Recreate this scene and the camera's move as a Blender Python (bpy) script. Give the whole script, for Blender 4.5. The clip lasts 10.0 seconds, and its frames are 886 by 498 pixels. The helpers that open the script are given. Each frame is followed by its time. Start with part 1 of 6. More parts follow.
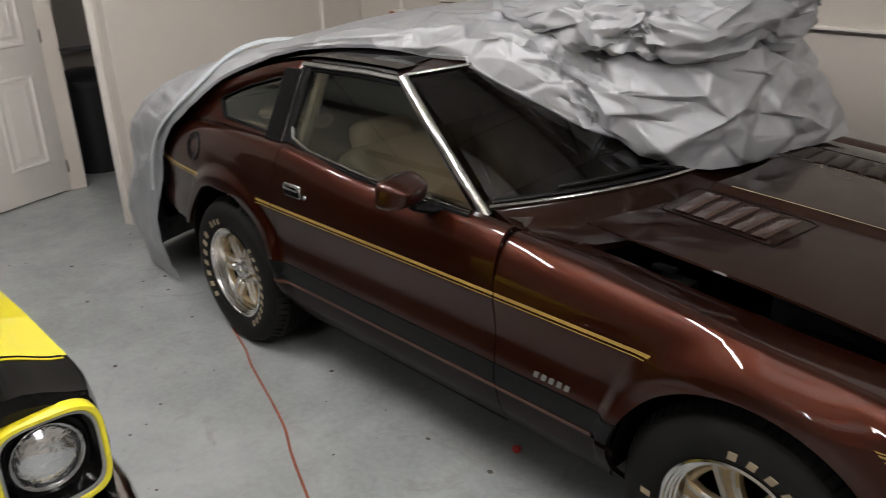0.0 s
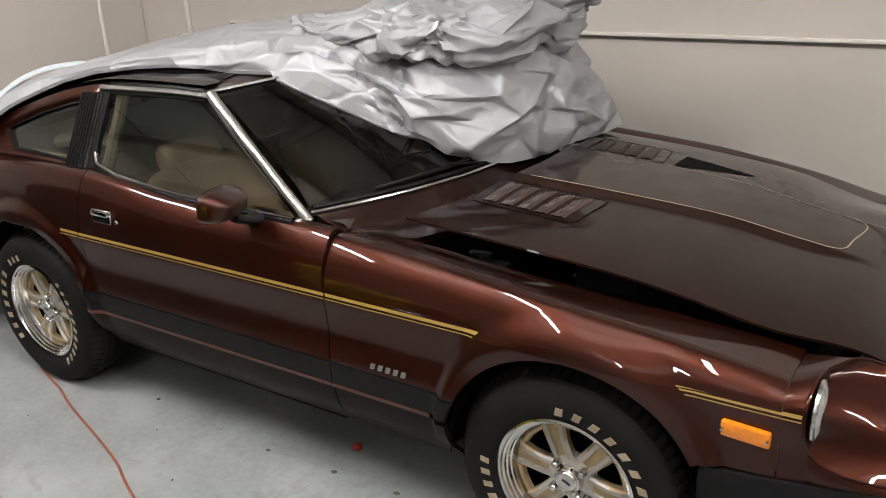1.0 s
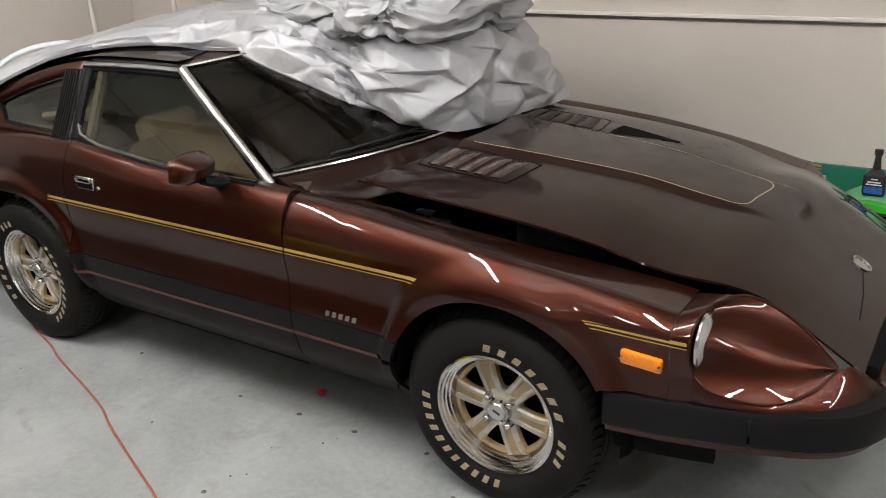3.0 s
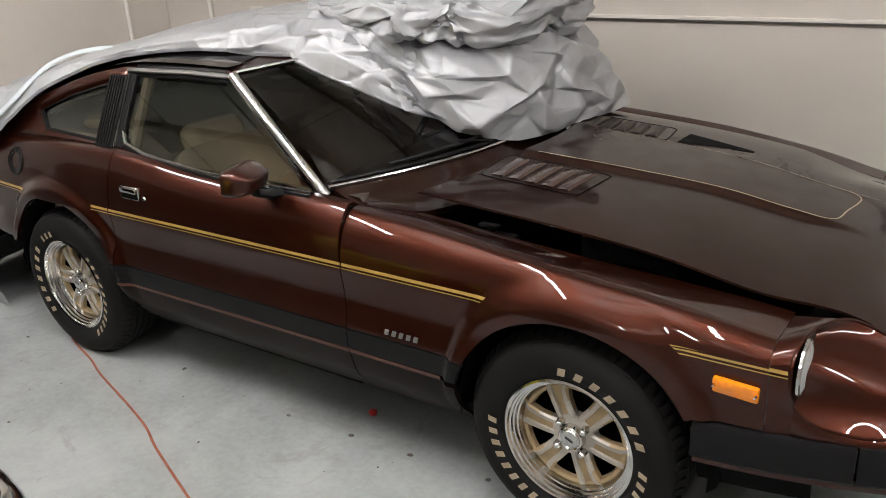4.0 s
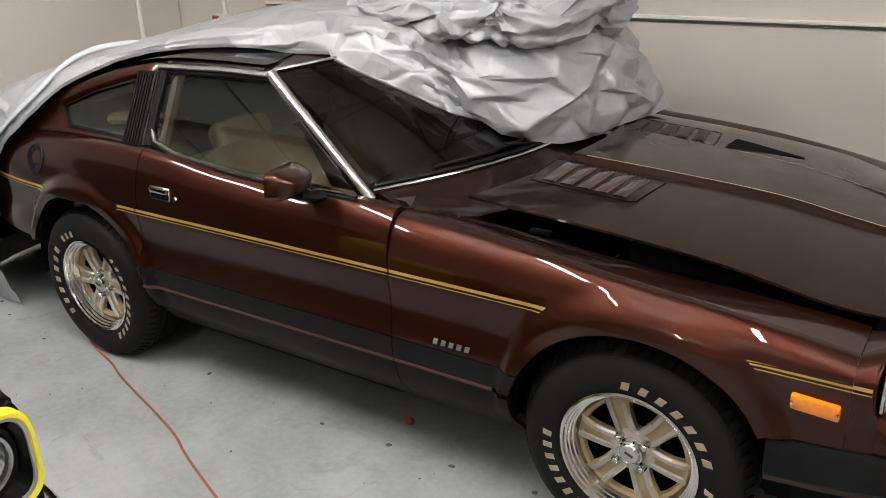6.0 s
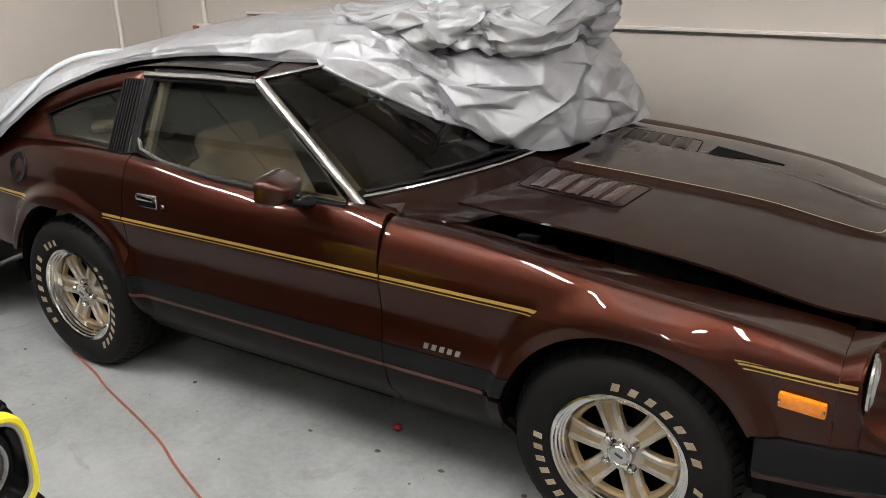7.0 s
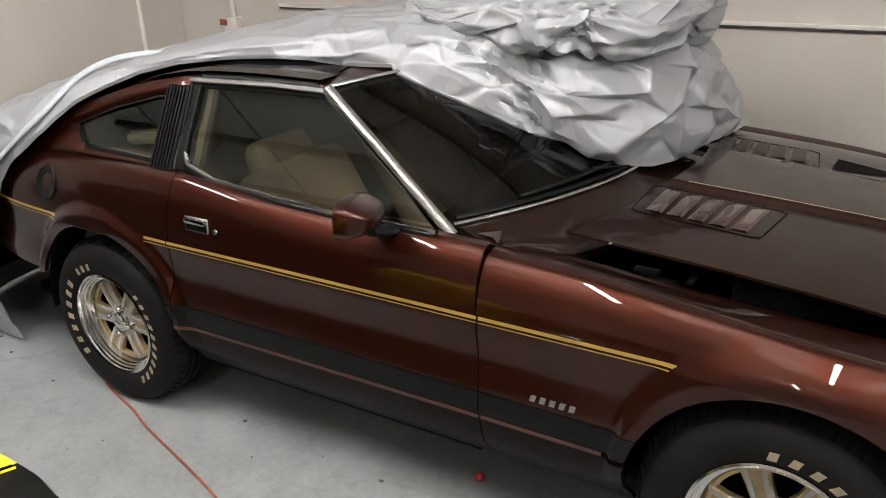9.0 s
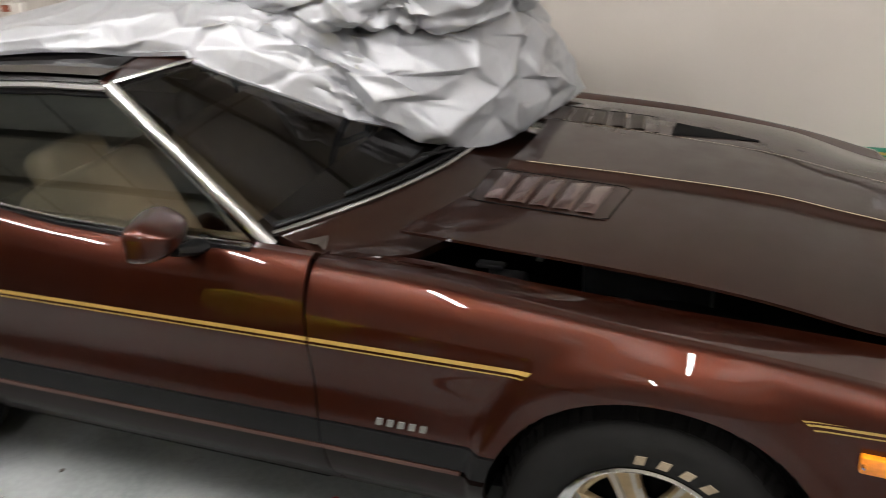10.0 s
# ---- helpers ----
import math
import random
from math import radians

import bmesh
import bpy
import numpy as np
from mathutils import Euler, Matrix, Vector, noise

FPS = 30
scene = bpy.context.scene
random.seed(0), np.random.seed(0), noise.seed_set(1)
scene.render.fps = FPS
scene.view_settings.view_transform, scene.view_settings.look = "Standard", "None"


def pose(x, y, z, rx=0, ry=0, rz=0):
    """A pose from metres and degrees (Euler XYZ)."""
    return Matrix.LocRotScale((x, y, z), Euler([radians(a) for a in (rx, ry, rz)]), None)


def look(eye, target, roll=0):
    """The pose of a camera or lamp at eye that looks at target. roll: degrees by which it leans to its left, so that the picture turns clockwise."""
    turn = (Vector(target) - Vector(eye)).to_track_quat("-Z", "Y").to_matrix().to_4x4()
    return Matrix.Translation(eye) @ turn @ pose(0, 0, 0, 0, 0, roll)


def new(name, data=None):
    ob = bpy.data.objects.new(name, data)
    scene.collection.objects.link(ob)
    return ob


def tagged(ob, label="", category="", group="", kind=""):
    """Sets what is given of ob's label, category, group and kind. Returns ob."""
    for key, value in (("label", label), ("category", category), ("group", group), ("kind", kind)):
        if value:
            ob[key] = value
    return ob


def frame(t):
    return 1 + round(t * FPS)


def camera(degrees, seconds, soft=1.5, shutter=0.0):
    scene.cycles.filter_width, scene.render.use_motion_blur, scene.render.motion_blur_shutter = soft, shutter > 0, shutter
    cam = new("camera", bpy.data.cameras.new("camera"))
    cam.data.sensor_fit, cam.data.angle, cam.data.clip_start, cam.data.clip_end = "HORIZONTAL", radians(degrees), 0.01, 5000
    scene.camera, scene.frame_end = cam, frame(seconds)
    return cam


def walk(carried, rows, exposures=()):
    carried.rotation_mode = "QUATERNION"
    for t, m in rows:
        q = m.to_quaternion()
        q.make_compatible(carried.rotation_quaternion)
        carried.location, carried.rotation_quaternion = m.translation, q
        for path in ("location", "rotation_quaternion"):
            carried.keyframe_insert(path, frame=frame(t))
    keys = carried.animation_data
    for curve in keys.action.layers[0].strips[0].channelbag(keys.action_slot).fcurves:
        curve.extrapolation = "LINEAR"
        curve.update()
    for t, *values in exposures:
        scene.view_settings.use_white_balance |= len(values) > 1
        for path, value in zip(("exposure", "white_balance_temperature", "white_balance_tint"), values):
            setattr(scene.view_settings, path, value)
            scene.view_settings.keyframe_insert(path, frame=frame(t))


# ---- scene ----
cam = camera(54.9, 10.0, soft=0.55, shutter=0.25)
PATH = [
    (0, (0.773, -2.391, 1.752), (-0.611, -1.158, 1.0), -2.5),
    (0.5, (0.752, -2.479, 1.727), (-0.399, -1.02, 0.987), -3.2),
    (1, (0.808, -2.531, 1.732), (-0.237, -0.986, 1.01), -2.8),
    (1.5, (0.92, -2.569, 1.728), (-0.083, -0.999, 1.001), -2.7),
    (2, (1.072, -2.611, 1.715), (0.107, -1.044, 0.932), -2.6),
    (2.5, (1.145, -2.648, 1.729), (0.174, -1.082, 0.953), -2.6),
    (3, (1.105, -2.673, 1.749), (0.066, -1.142, 0.989), -3.1),
    (3.2, (1.06, -2.71, 1.742), (0.01, -1.179, 0.997), -3.2),
    (4.5, (0.803, -2.574, 1.73), (-0.284, -1.074, 0.976), -3.4),
    (5, (0.675, -2.562, 1.731), (-0.388, -1.055, 0.955), -2.9),
    (5.2, (0.647, -2.569, 1.726), (-0.414, -1.061, 0.951), -2.8),
    (6.5, (0.716, -2.718, 1.748), (-0.31, -1.17, 1.007), -2.2),
    (7, (0.669, -2.723, 1.732), (-0.331, -1.153, 1.0), -2.0),
    (7.5, (0.527, -2.676, 1.745), (-0.443, -1.093, 1.002), -1.9),
    (8, (0.403, -2.642, 1.753), (-0.56, -1.06, 0.999), -1.9),
    (8.5, (0.306, -2.62, 1.748), (-0.659, -1.041, 0.99), -1.8),
    (9, (0.229, -2.556, 1.736), (-0.762, -0.994, 0.976), -2.2),
    (9.5, (0.174, -2.424, 1.73), (-0.797, -0.857, 0.954), -2.6),
    (9.8, (0.191, -2.326, 1.704), (-0.674, -0.709, 0.904), -3.4),
    (10, (0.17, -2.281, 1.712), (-0.514, -0.601, 0.871), -3.5),
]
EXPOSURES = [(0.0, -0.5), (0.25, -0.28), (0.6, -0.05), (1.0, 0.0), (9.4, 0.0), (10.0, 0.2)]
walk(cam, [(t, look(eye, target, roll)) for t, eye, target, roll in PATH], EXPOSURES)

# ---------------------------------------------------------------- light
def glow_world():
    w = bpy.data.worlds.new("room_dark")
    w.use_nodes = True
    bg = w.node_tree.nodes["Background"]
    bg.inputs[0].default_value = (0.9, 0.93, 1.0, 1)
    bg.inputs[1].default_value = 0.0
    scene.world = w


glow_world()
CEILING = 3.5
WALL_X, WALL_Y, CORNER_Y = -4.02, 1.23, -0.52
# last two tubes are added fill for the right wall and the wheels
TUBES = [(-3.9, -2.3), (-2.55, -2.1), (-1.15, -1.75), (0.30, -1.75), (1.9, -1.9), (3.4, -1.3), (-0.3, -4.5)]
TUBE_POWER = 184.0


# ---------------------------------------------------------------- materials
def shader(name, color, rough=0.5, metal=0.0, coat=0.0, coat_rough=0.05, spec=0.5, noise_scale=0.0, vary=0.0, bump=0.0, bump_scale=60.0,
           transmission=0.0, emission=None, strength=0.0, rough_vary=0.0, second=None, coat_ior=1.5):
    m = bpy.data.materials.new(name)
    m.use_nodes = True
    nt = m.node_tree
    b = nt.nodes["Principled BSDF"]
    b.inputs["Base Color"].default_value = (*color, 1)
    b.inputs["Roughness"].default_value = rough
    b.inputs["Metallic"].default_value = metal
    b.inputs["Coat Weight"].default_value = coat
    b.inputs["Coat Roughness"].default_value = coat_rough
    b.inputs["Coat IOR"].default_value = coat_ior
    b.inputs["Specular IOR Level"].default_value = spec
    b.inputs["Transmission Weight"].default_value = transmission
    if emission:
        b.inputs["Emission Color"].default_value = (*emission, 1)
        b.inputs["Emission Strength"].default_value = strength
    if noise_scale or bump:
        tc = nt.nodes.new("ShaderNodeTexCoord")
    if noise_scale:
        n1 = nt.nodes.new("ShaderNodeTexNoise")
        n1.inputs["Scale"].default_value = noise_scale
        n1.inputs["Detail"].default_value = 6
        n1.inputs["Roughness"].default_value = 0.65
        nt.links.new(tc.outputs["Object"], n1.inputs["Vector"])
        ramp = nt.nodes.new("ShaderNodeMapRange")
        ramp.inputs["From Min"].default_value = 0.3
        ramp.inputs["From Max"].default_value = 0.7
        nt.links.new(n1.outputs["Fac"], ramp.inputs["Value"])
        mix = nt.nodes.new("ShaderNodeMix")
        mix.data_type = "RGBA"
        dark = second if second else tuple(c * (1 - vary) for c in color)
        mix.inputs["A"].default_value = (*dark, 1)
        mix.inputs["B"].default_value = (*color, 1)
        nt.links.new(ramp.outputs["Result"], mix.inputs["Factor"])
        nt.links.new(mix.outputs["Result"], b.inputs["Base Color"])
        if rough_vary:
            r2 = nt.nodes.new("ShaderNodeMapRange")
            r2.inputs["From Min"].default_value = 0.3
            r2.inputs["From Max"].default_value = 0.7
            r2.inputs["To Min"].default_value = rough - rough_vary
            r2.inputs["To Max"].default_value = rough + rough_vary
            n2 = nt.nodes.new("ShaderNodeTexNoise")
            n2.inputs["Scale"].default_value = noise_scale * 3.1
            n2.inputs["Detail"].default_value = 4
            nt.links.new(tc.outputs["Object"], n2.inputs["Vector"])
            nt.links.new(n2.outputs["Fac"], r2.inputs["Value"])
            nt.links.new(r2.outputs["Result"], b.inputs["Roughness"])
    if bump:
        n3 = nt.nodes.new("ShaderNodeTexNoise")
        n3.inputs["Scale"].default_value = bump_scale
        n3.inputs["Detail"].default_value = 3
        nt.links.new(tc.outputs["Object"], n3.inputs["Vector"])
        bp = nt.nodes.new("ShaderNodeBump")
        bp.inputs["Strength"].default_value = 1.0
        bp.inputs["Distance"].default_value = bump
        nt.links.new(n3.outputs["Fac"], bp.inputs["Height"])
        nt.links.new(bp.outputs["Normal"], b.inputs["Normal"])
    return m


M = {}
M["paint"] = shader("brown_metallic_paint", (0.048, 0.0098, 0.0043), 0.41, 0.85, 1.0, 0.0, spec=0.1, noise_scale=900, vary=0.25, coat_ior=1.38)
# body paint with dust, darkened to hold the dim reflections of bonnet and cowl
M["hood_paint"] = shader("dusty_darkened_brown_paint", (0.020, 0.0066, 0.0036), 0.50, 0.7, 0.85, 0.006, spec=0.1, noise_scale=2.2, vary=0.15, rough_vary=0.05, coat_ior=1.42)
M["black_trim"] = shader("satin_black_rubber", (0.0060, 0.0057, 0.006), 0.42, spec=0.14, noise_scale=25, vary=0.3, bump=0.0004, bump_scale=500)
M["sill_paint"] = shader("dark_sill_paint", (0.0100, 0.0055, 0.0044), 0.4, 0.1, 0.05, 0.10, spec=0.06, noise_scale=12, vary=0.4)
M["accent"] = shader("copper_line_paint", (0.085, 0.030, 0.019), 0.4, 0.1, noise_scale=20, vary=0.2)
M["pale_line"] = shader("pale_tan_pinstripe", (0.36, 0.27, 0.17), 0.45, noise_scale=20, vary=0.2)
M["gold"] = shader("gold_pinstripe", (0.42, 0.26, 0.065), 0.4, 0.2)
M["chrome"] = shader("chrome", (0.62, 0.61, 0.60), 0.13, 1.0, noise_scale=20, vary=0.12)
M["satin_trim"] = shader("satin_bright_trim", (0.62, 0.61, 0.60), 0.34, 1.0, noise_scale=15, vary=0.1)
M["alloy"] = shader("machined_aluminium", (0.68, 0.665, 0.64), 0.17, 1.0, noise_scale=6, vary=0.10)
M["spoke_gold"] = shader("aged_gold_wheel_paint", (0.46, 0.34, 0.19), 0.45, 0.35, noise_scale=18, vary=0.35)
M["spoke"] = shader("silver_wheel_paint", (0.55, 0.51, 0.45), 0.4, 0.6, noise_scale=25, vary=0.3)
M["tyre"] = shader("tyre_rubber", (0.010, 0.0095, 0.009), 0.65, spec=0.12, noise_scale=9, vary=0.35, bump=0.0005, bump_scale=300)
M["tyre_letter"] = shader("tan_tyre_lettering", (0.38, 0.30, 0.20), 0.65, noise_scale=60, vary=0.35)
# near-black for shade inside cavities; also black strips, slots and grooves
M["void"] = shader("black_parts_and_cavity_shade", (0.003, 0.003, 0.003), 0.9, spec=0.1, noise_scale=20, vary=0.5)
M["engine"] = shader("greasy_engine_metal", (0.05, 0.05, 0.052), 0.35, 0.6, noise_scale=15, vary=0.5)


def pane(name, tint, gloss=0.02, ior=2.5, cast=(0.90, 1.0, 0.96)):
    m = bpy.data.materials.new(name)
    m.use_nodes = True
    nt = m.node_tree
    nt.nodes.remove(nt.nodes["Principled BSDF"])
    t = nt.nodes.new("ShaderNodeBsdfTransparent")
    t.inputs["Color"].default_value = (*tint, 1)
    g = nt.nodes.new("ShaderNodeBsdfGlossy")
    g.inputs["Roughness"].default_value = gloss
    g.inputs["Color"].default_value = (*cast, 1)
    f = nt.nodes.new("ShaderNodeFresnel")
    f.inputs["IOR"].default_value = ior
    mix = nt.nodes.new("ShaderNodeMixShader")
    nt.links.new(f.outputs["Fac"], mix.inputs["Fac"])
    nt.links.new(t.outputs["BSDF"], mix.inputs[1])
    nt.links.new(g.outputs["BSDF"], mix.inputs[2])
    nt.links.new(mix.outputs["Shader"], nt.nodes["Material Output"].inputs["Surface"])
    return m


M["glass"] = pane("tinted_side_glass", (0.97, 0.98, 0.93), gloss=0.0, ior=2.25)
M["wind_glass"] = pane("tinted_windscreen_glass", (0.22, 0.18, 0.15), gloss=0.0, ior=1.5, cast=(0.95, 0.93, 0.92))
M["dark_glass"] = shader("smoked_roof_glass", (0.008, 0.007, 0.007), 0.03, spec=0.25, coat=0.0)
M["beige"] = shader("beige_vinyl", (0.62, 0.52, 0.36), 0.5, noise_scale=14, vary=0.15, bump=0.0006, bump_scale=180)
M["dash"] = shader("dark_brown_vinyl_and_slat_shade", (0.03, 0.022, 0.017), 0.55, noise_scale=20, vary=0.3)
M["badge_silver"] = shader("silver_badge_paint", (0.20, 0.19, 0.175), 0.35, 0.3, noise_scale=30, vary=0.1)
M["amber"] = shader("amber_lens", (0.85, 0.25, 0.01), 0.15, coat=0.6, noise_scale=90, vary=0.25)
M["red_lens"] = shader("red_lens", (0.6, 0.03, 0.02), 0.15, coat=0.6, noise_scale=60, vary=0.2)
M["lamp_glass"] = shader("headlamp_glass", (0.70, 0.71, 0.72), 0.10, 0.92, 0.6, bump=0.006, bump_scale=38)
M["lamp_clear"] = shader("clear_headlamp_glass", (0.80, 0.80, 0.80), 0.12, 0.6, 0.6, bump=0.004, bump_scale=45)
M["cover"] = shader("silver_car_cover", (0.38, 0.386, 0.40), 0.45, 0.35, noise_scale=5, vary=0.12, bump=0.0003, bump_scale=350, rough_vary=0.06)
M["cover_in"] = shader("pale_cover_fabric", (0.46, 0.50, 0.52), 0.6, 0.05, noise_scale=6, vary=0.10, bump=0.0004, bump_scale=350)


def creased(m, layers):
    """Add fold lines to a cloth material: bump along the edges of warped cells."""
    nt = m.node_tree
    b = nt.nodes["Principled BSDF"]
    tc = nt.nodes.new("ShaderNodeTexCoord")
    last = b.inputs["Normal"].links[0].from_socket if b.inputs["Normal"].links else None
    for scale, depth, reach in layers:
        n = nt.nodes.new("ShaderNodeTexNoise")
        n.inputs["Scale"].default_value = scale * 0.6
        n.inputs["Detail"].default_value = 2
        nt.links.new(tc.outputs["Object"], n.inputs["Vector"])
        mad = nt.nodes.new("ShaderNodeVectorMath")
        mad.operation = "MULTIPLY_ADD"
        mad.inputs[1].default_value = (0.9 / scale,) * 3
        nt.links.new(n.outputs["Color"], mad.inputs[0])
        nt.links.new(tc.outputs["Object"], mad.inputs[2])
        v = nt.nodes.new("ShaderNodeTexVoronoi")
        v.feature = "DISTANCE_TO_EDGE"
        v.inputs["Scale"].default_value = scale
        nt.links.new(mad.outputs["Vector"], v.inputs["Vector"])
        r = nt.nodes.new("ShaderNodeMapRange")
        r.inputs["From Max"].default_value = reach
        r.inputs["To Min"].default_value = 1.0
        r.inputs["To Max"].default_value = 0.0
        nt.links.new(v.outputs["Distance"], r.inputs["Value"])
        bp = nt.nodes.new("ShaderNodeBump")
        bp.inputs["Distance"].default_value = depth
        nt.links.new(r.outputs["Result"], bp.inputs["Height"])
        if last:
            nt.links.new(last, bp.inputs["Normal"])
        last = bp.outputs["Normal"]
    nt.links.new(last, b.inputs["Normal"])


creased(M["cover"], ((2.7, 0.006, 0.10), (8.0, 0.0011, 0.14)))
M["yellow"] = shader("yellow_paint", (0.80, 0.68, 0.015), 0.35, coat=1.0, noise_scale=3, vary=0.06)
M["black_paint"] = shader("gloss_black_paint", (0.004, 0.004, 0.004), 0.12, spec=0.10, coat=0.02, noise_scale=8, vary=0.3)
M["wall"] = shader("beige_wall_paint", (0.55, 0.505, 0.455), 0.62, noise_scale=1.3, vary=0.07, bump=0.0008, bump_scale=35)
M["wall_pale"] = shader("pale_wall_paint", (0.60, 0.54, 0.48), 0.6, noise_scale=1.1, vary=0.07, bump=0.0008, bump_scale=35)
M["green"] = shader("green_wall_paint", (0.012, 0.16, 0.10), 0.5, noise_scale=3, vary=0.2, bump=0.0006, bump_scale=40)
M["trim_white"] = shader("white_trim_paint", (0.72, 0.68, 0.63), 0.4, noise_scale=4, vary=0.08, bump=0.0003, bump_scale=90)
M["ceiling"] = shader("ceiling_paint", (0.72, 0.71, 0.68), 0.8, noise_scale=2, vary=0.1, bump=0.001, bump_scale=60)
M["purlin"] = shader("dark_purlin_steel", (0.03, 0.03, 0.03), 0.5, 0.3, noise_scale=10, vary=0.3)
M["tube"] = shader("lit_tube", (1, 1, 1), 0.3, emission=(1.0, 0.972, 0.962), strength=TUBE_POWER)
M["orange"] = shader("orange_cord", (0.33, 0.085, 0.04), 0.6, noise_scale=30, vary=0.4)
M["cable"] = shader("black_cable", (0.012, 0.012, 0.012), 0.45, noise_scale=30, vary=0.3)
M["debris"] = shader("dry_dirt", (0.13, 0.11, 0.095), 0.9, noise_scale=60, vary=0.5)
M["red_plastic"] = shader("red_plastic", (0.45, 0.01, 0.01), 0.35, noise_scale=40, vary=0.2)
M["lime"] = shader("bright_green_plastic", (0.04, 0.42, 0.03), 0.4, noise_scale=8, vary=0.12)
M["lime_pale"] = shader("pale_green_plastic", (0.16, 0.48, 0.22), 0.4, noise_scale=8, vary=0.12)
M["white_plastic"] = shader("white_plastic", (0.75, 0.75, 0.76), 0.35, noise_scale=8, vary=0.06)
M["shadow_grey"] = shader("raceway_shadow_grey", (0.07, 0.06, 0.055), 0.6, noise_scale=8, vary=0.2)
M["grey_plastic"] = shader("grey_plastic", (0.25, 0.25, 0.24), 0.5, noise_scale=8, vary=0.15)
M["label_blue"] = shader("blue_label", (0.03, 0.12, 0.45), 0.4, noise_scale=50, vary=0.5)
M["label_white"] = shader("white_label", (0.7, 0.72, 0.75), 0.5, noise_scale=50, vary=0.2)
M["bin"] = shader("black_bin_plastic", (0.015, 0.015, 0.017), 0.4, noise_scale=10, vary=0.3)


def concrete():
    m = bpy.data.materials.new("painted_concrete_floor")
    m.use_nodes = True
    nt = m.node_tree
    b = nt.nodes["Principled BSDF"]
    tc = nt.nodes.new("ShaderNodeTexCoord")

    def tex(scale, detail, rough=0.6, dist=0.0):
        n = nt.nodes.new("ShaderNodeTexNoise")
        n.inputs["Scale"].default_value, n.inputs["Detail"].default_value = scale, detail
        n.inputs["Roughness"].default_value, n.inputs["Distortion"].default_value = rough, dist
        nt.links.new(tc.outputs["Object"], n.inputs["Vector"])
        return n.outputs["Fac"]

    def remap(v, a, c, lo, hi):
        r = nt.nodes.new("ShaderNodeMapRange")
        for k, x in zip(("From Min", "From Max", "To Min", "To Max"), (a, c, lo, hi)):
            r.inputs[k].default_value = x
        nt.links.new(v, r.inputs["Value"])
        return r.outputs["Result"]

    def mixc(f, a, c):
        n = nt.nodes.new("ShaderNodeMix")
        n.data_type = "RGBA"
        nt.links.new(f, n.inputs["Factor"])
        for k, x in (("A", a), ("B", c)):
            if isinstance(x, tuple):
                n.inputs[k].default_value = (*x, 1)
            else:
                nt.links.new(x, n.inputs[k])
        return n.outputs["Result"]

    base = mixc(remap(tex(1.6, 8, 0.65, 0.4), 0.35, 0.65, 0, 1), (0.195, 0.207, 0.205), (0.318, 0.330, 0.328))
    fine = mixc(remap(tex(38, 4), 0.40, 0.62, 0, 0.20), base, (0.395, 0.402, 0.396))
    stain = mixc(remap(tex(3.3, 9, 0.75, 1.2), 0.57, 0.72, 0, 0.6), fine, (0.15, 0.14, 0.12))
    rust = mixc(remap(tex(5.1, 6, 0.7, 0.6), 0.68, 0.80, 0, 0.5), stain, (0.20, 0.14, 0.10))
    nt.links.new(rust, b.inputs["Base Color"])
    nt.links.new(remap(tex(7, 5), 0.3, 0.7, 0.30, 0.52), b.inputs["Roughness"])
    bp = nt.nodes.new("ShaderNodeBump")
    bp.inputs["Distance"].default_value = 0.0006
    nt.links.new(tex(60, 4), bp.inputs["Height"])
    nt.links.new(bp.outputs["Normal"], b.inputs["Normal"])
    return m


M["floor"] = concrete()


# ---------------------------------------------------------------- building blocks
def finish(name, bm, material, smooth=True, sharp=35):
    me = bpy.data.meshes.new(name)
    bmesh.ops.recalc_face_normals(bm, faces=bm.faces)
    if smooth:
        for f in bm.faces:
            f.smooth = True
        for e in bm.edges:
            if len(e.link_faces) == 2 and e.calc_face_angle(0) > radians(sharp):
                e.smooth = False
    bm.to_mesh(me)
    bm.free()
    for m in (material if isinstance(material, (list, tuple)) else [material]):
        me.materials.append(m)
    return me


def part(name, bm, material, parent, label="", smooth=True, sharp=35):
    ob = new(name, finish(name, bm, material, smooth, sharp))
    ob.parent = parent
    if label:
        tagged(ob, label)
    return ob


def thing(name, label, category, at=(0, 0, 0), group="", kind=""):
    ob = new(name)
    ob.empty_display_size = 0.1
    ob.location = at
    return tagged(ob, label, category, group, kind)


def solid(name, bm, material, label, category="", group="", kind="", smooth=True, sharp=35):
    return tagged(new(name, finish(name, bm, material, smooth, sharp)), label, category, group, kind)


def box(bm, x0, x1, y0, y1, z0, z1, bevel=0.0, seg=2, m=None):
    r = bmesh.ops.create_cube(bm, size=1.0)
    mat = Matrix.Translation(((x0 + x1) / 2, (y0 + y1) / 2, (z0 + z1) / 2)) @ Matrix.Diagonal((x1 - x0, y1 - y0, z1 - z0, 1))
    bmesh.ops.transform(bm, matrix=mat, verts=r["verts"])
    vs = r["verts"]
    if bevel:
        es = list({e for v in vs for e in v.link_edges})
        g = bmesh.ops.bevel(bm, geom=es, offset=bevel, segments=seg, profile=0.5, affect="EDGES")
        vs = list({v for f in g["faces"] for v in f.verts} | {v for v in vs if v.is_valid})
    if m is not None:
        bmesh.ops.transform(bm, matrix=m, verts=vs)
    return vs


def boxed(*a, **k):
    bm = bmesh.new()
    box(bm, *a, **k)
    return bm


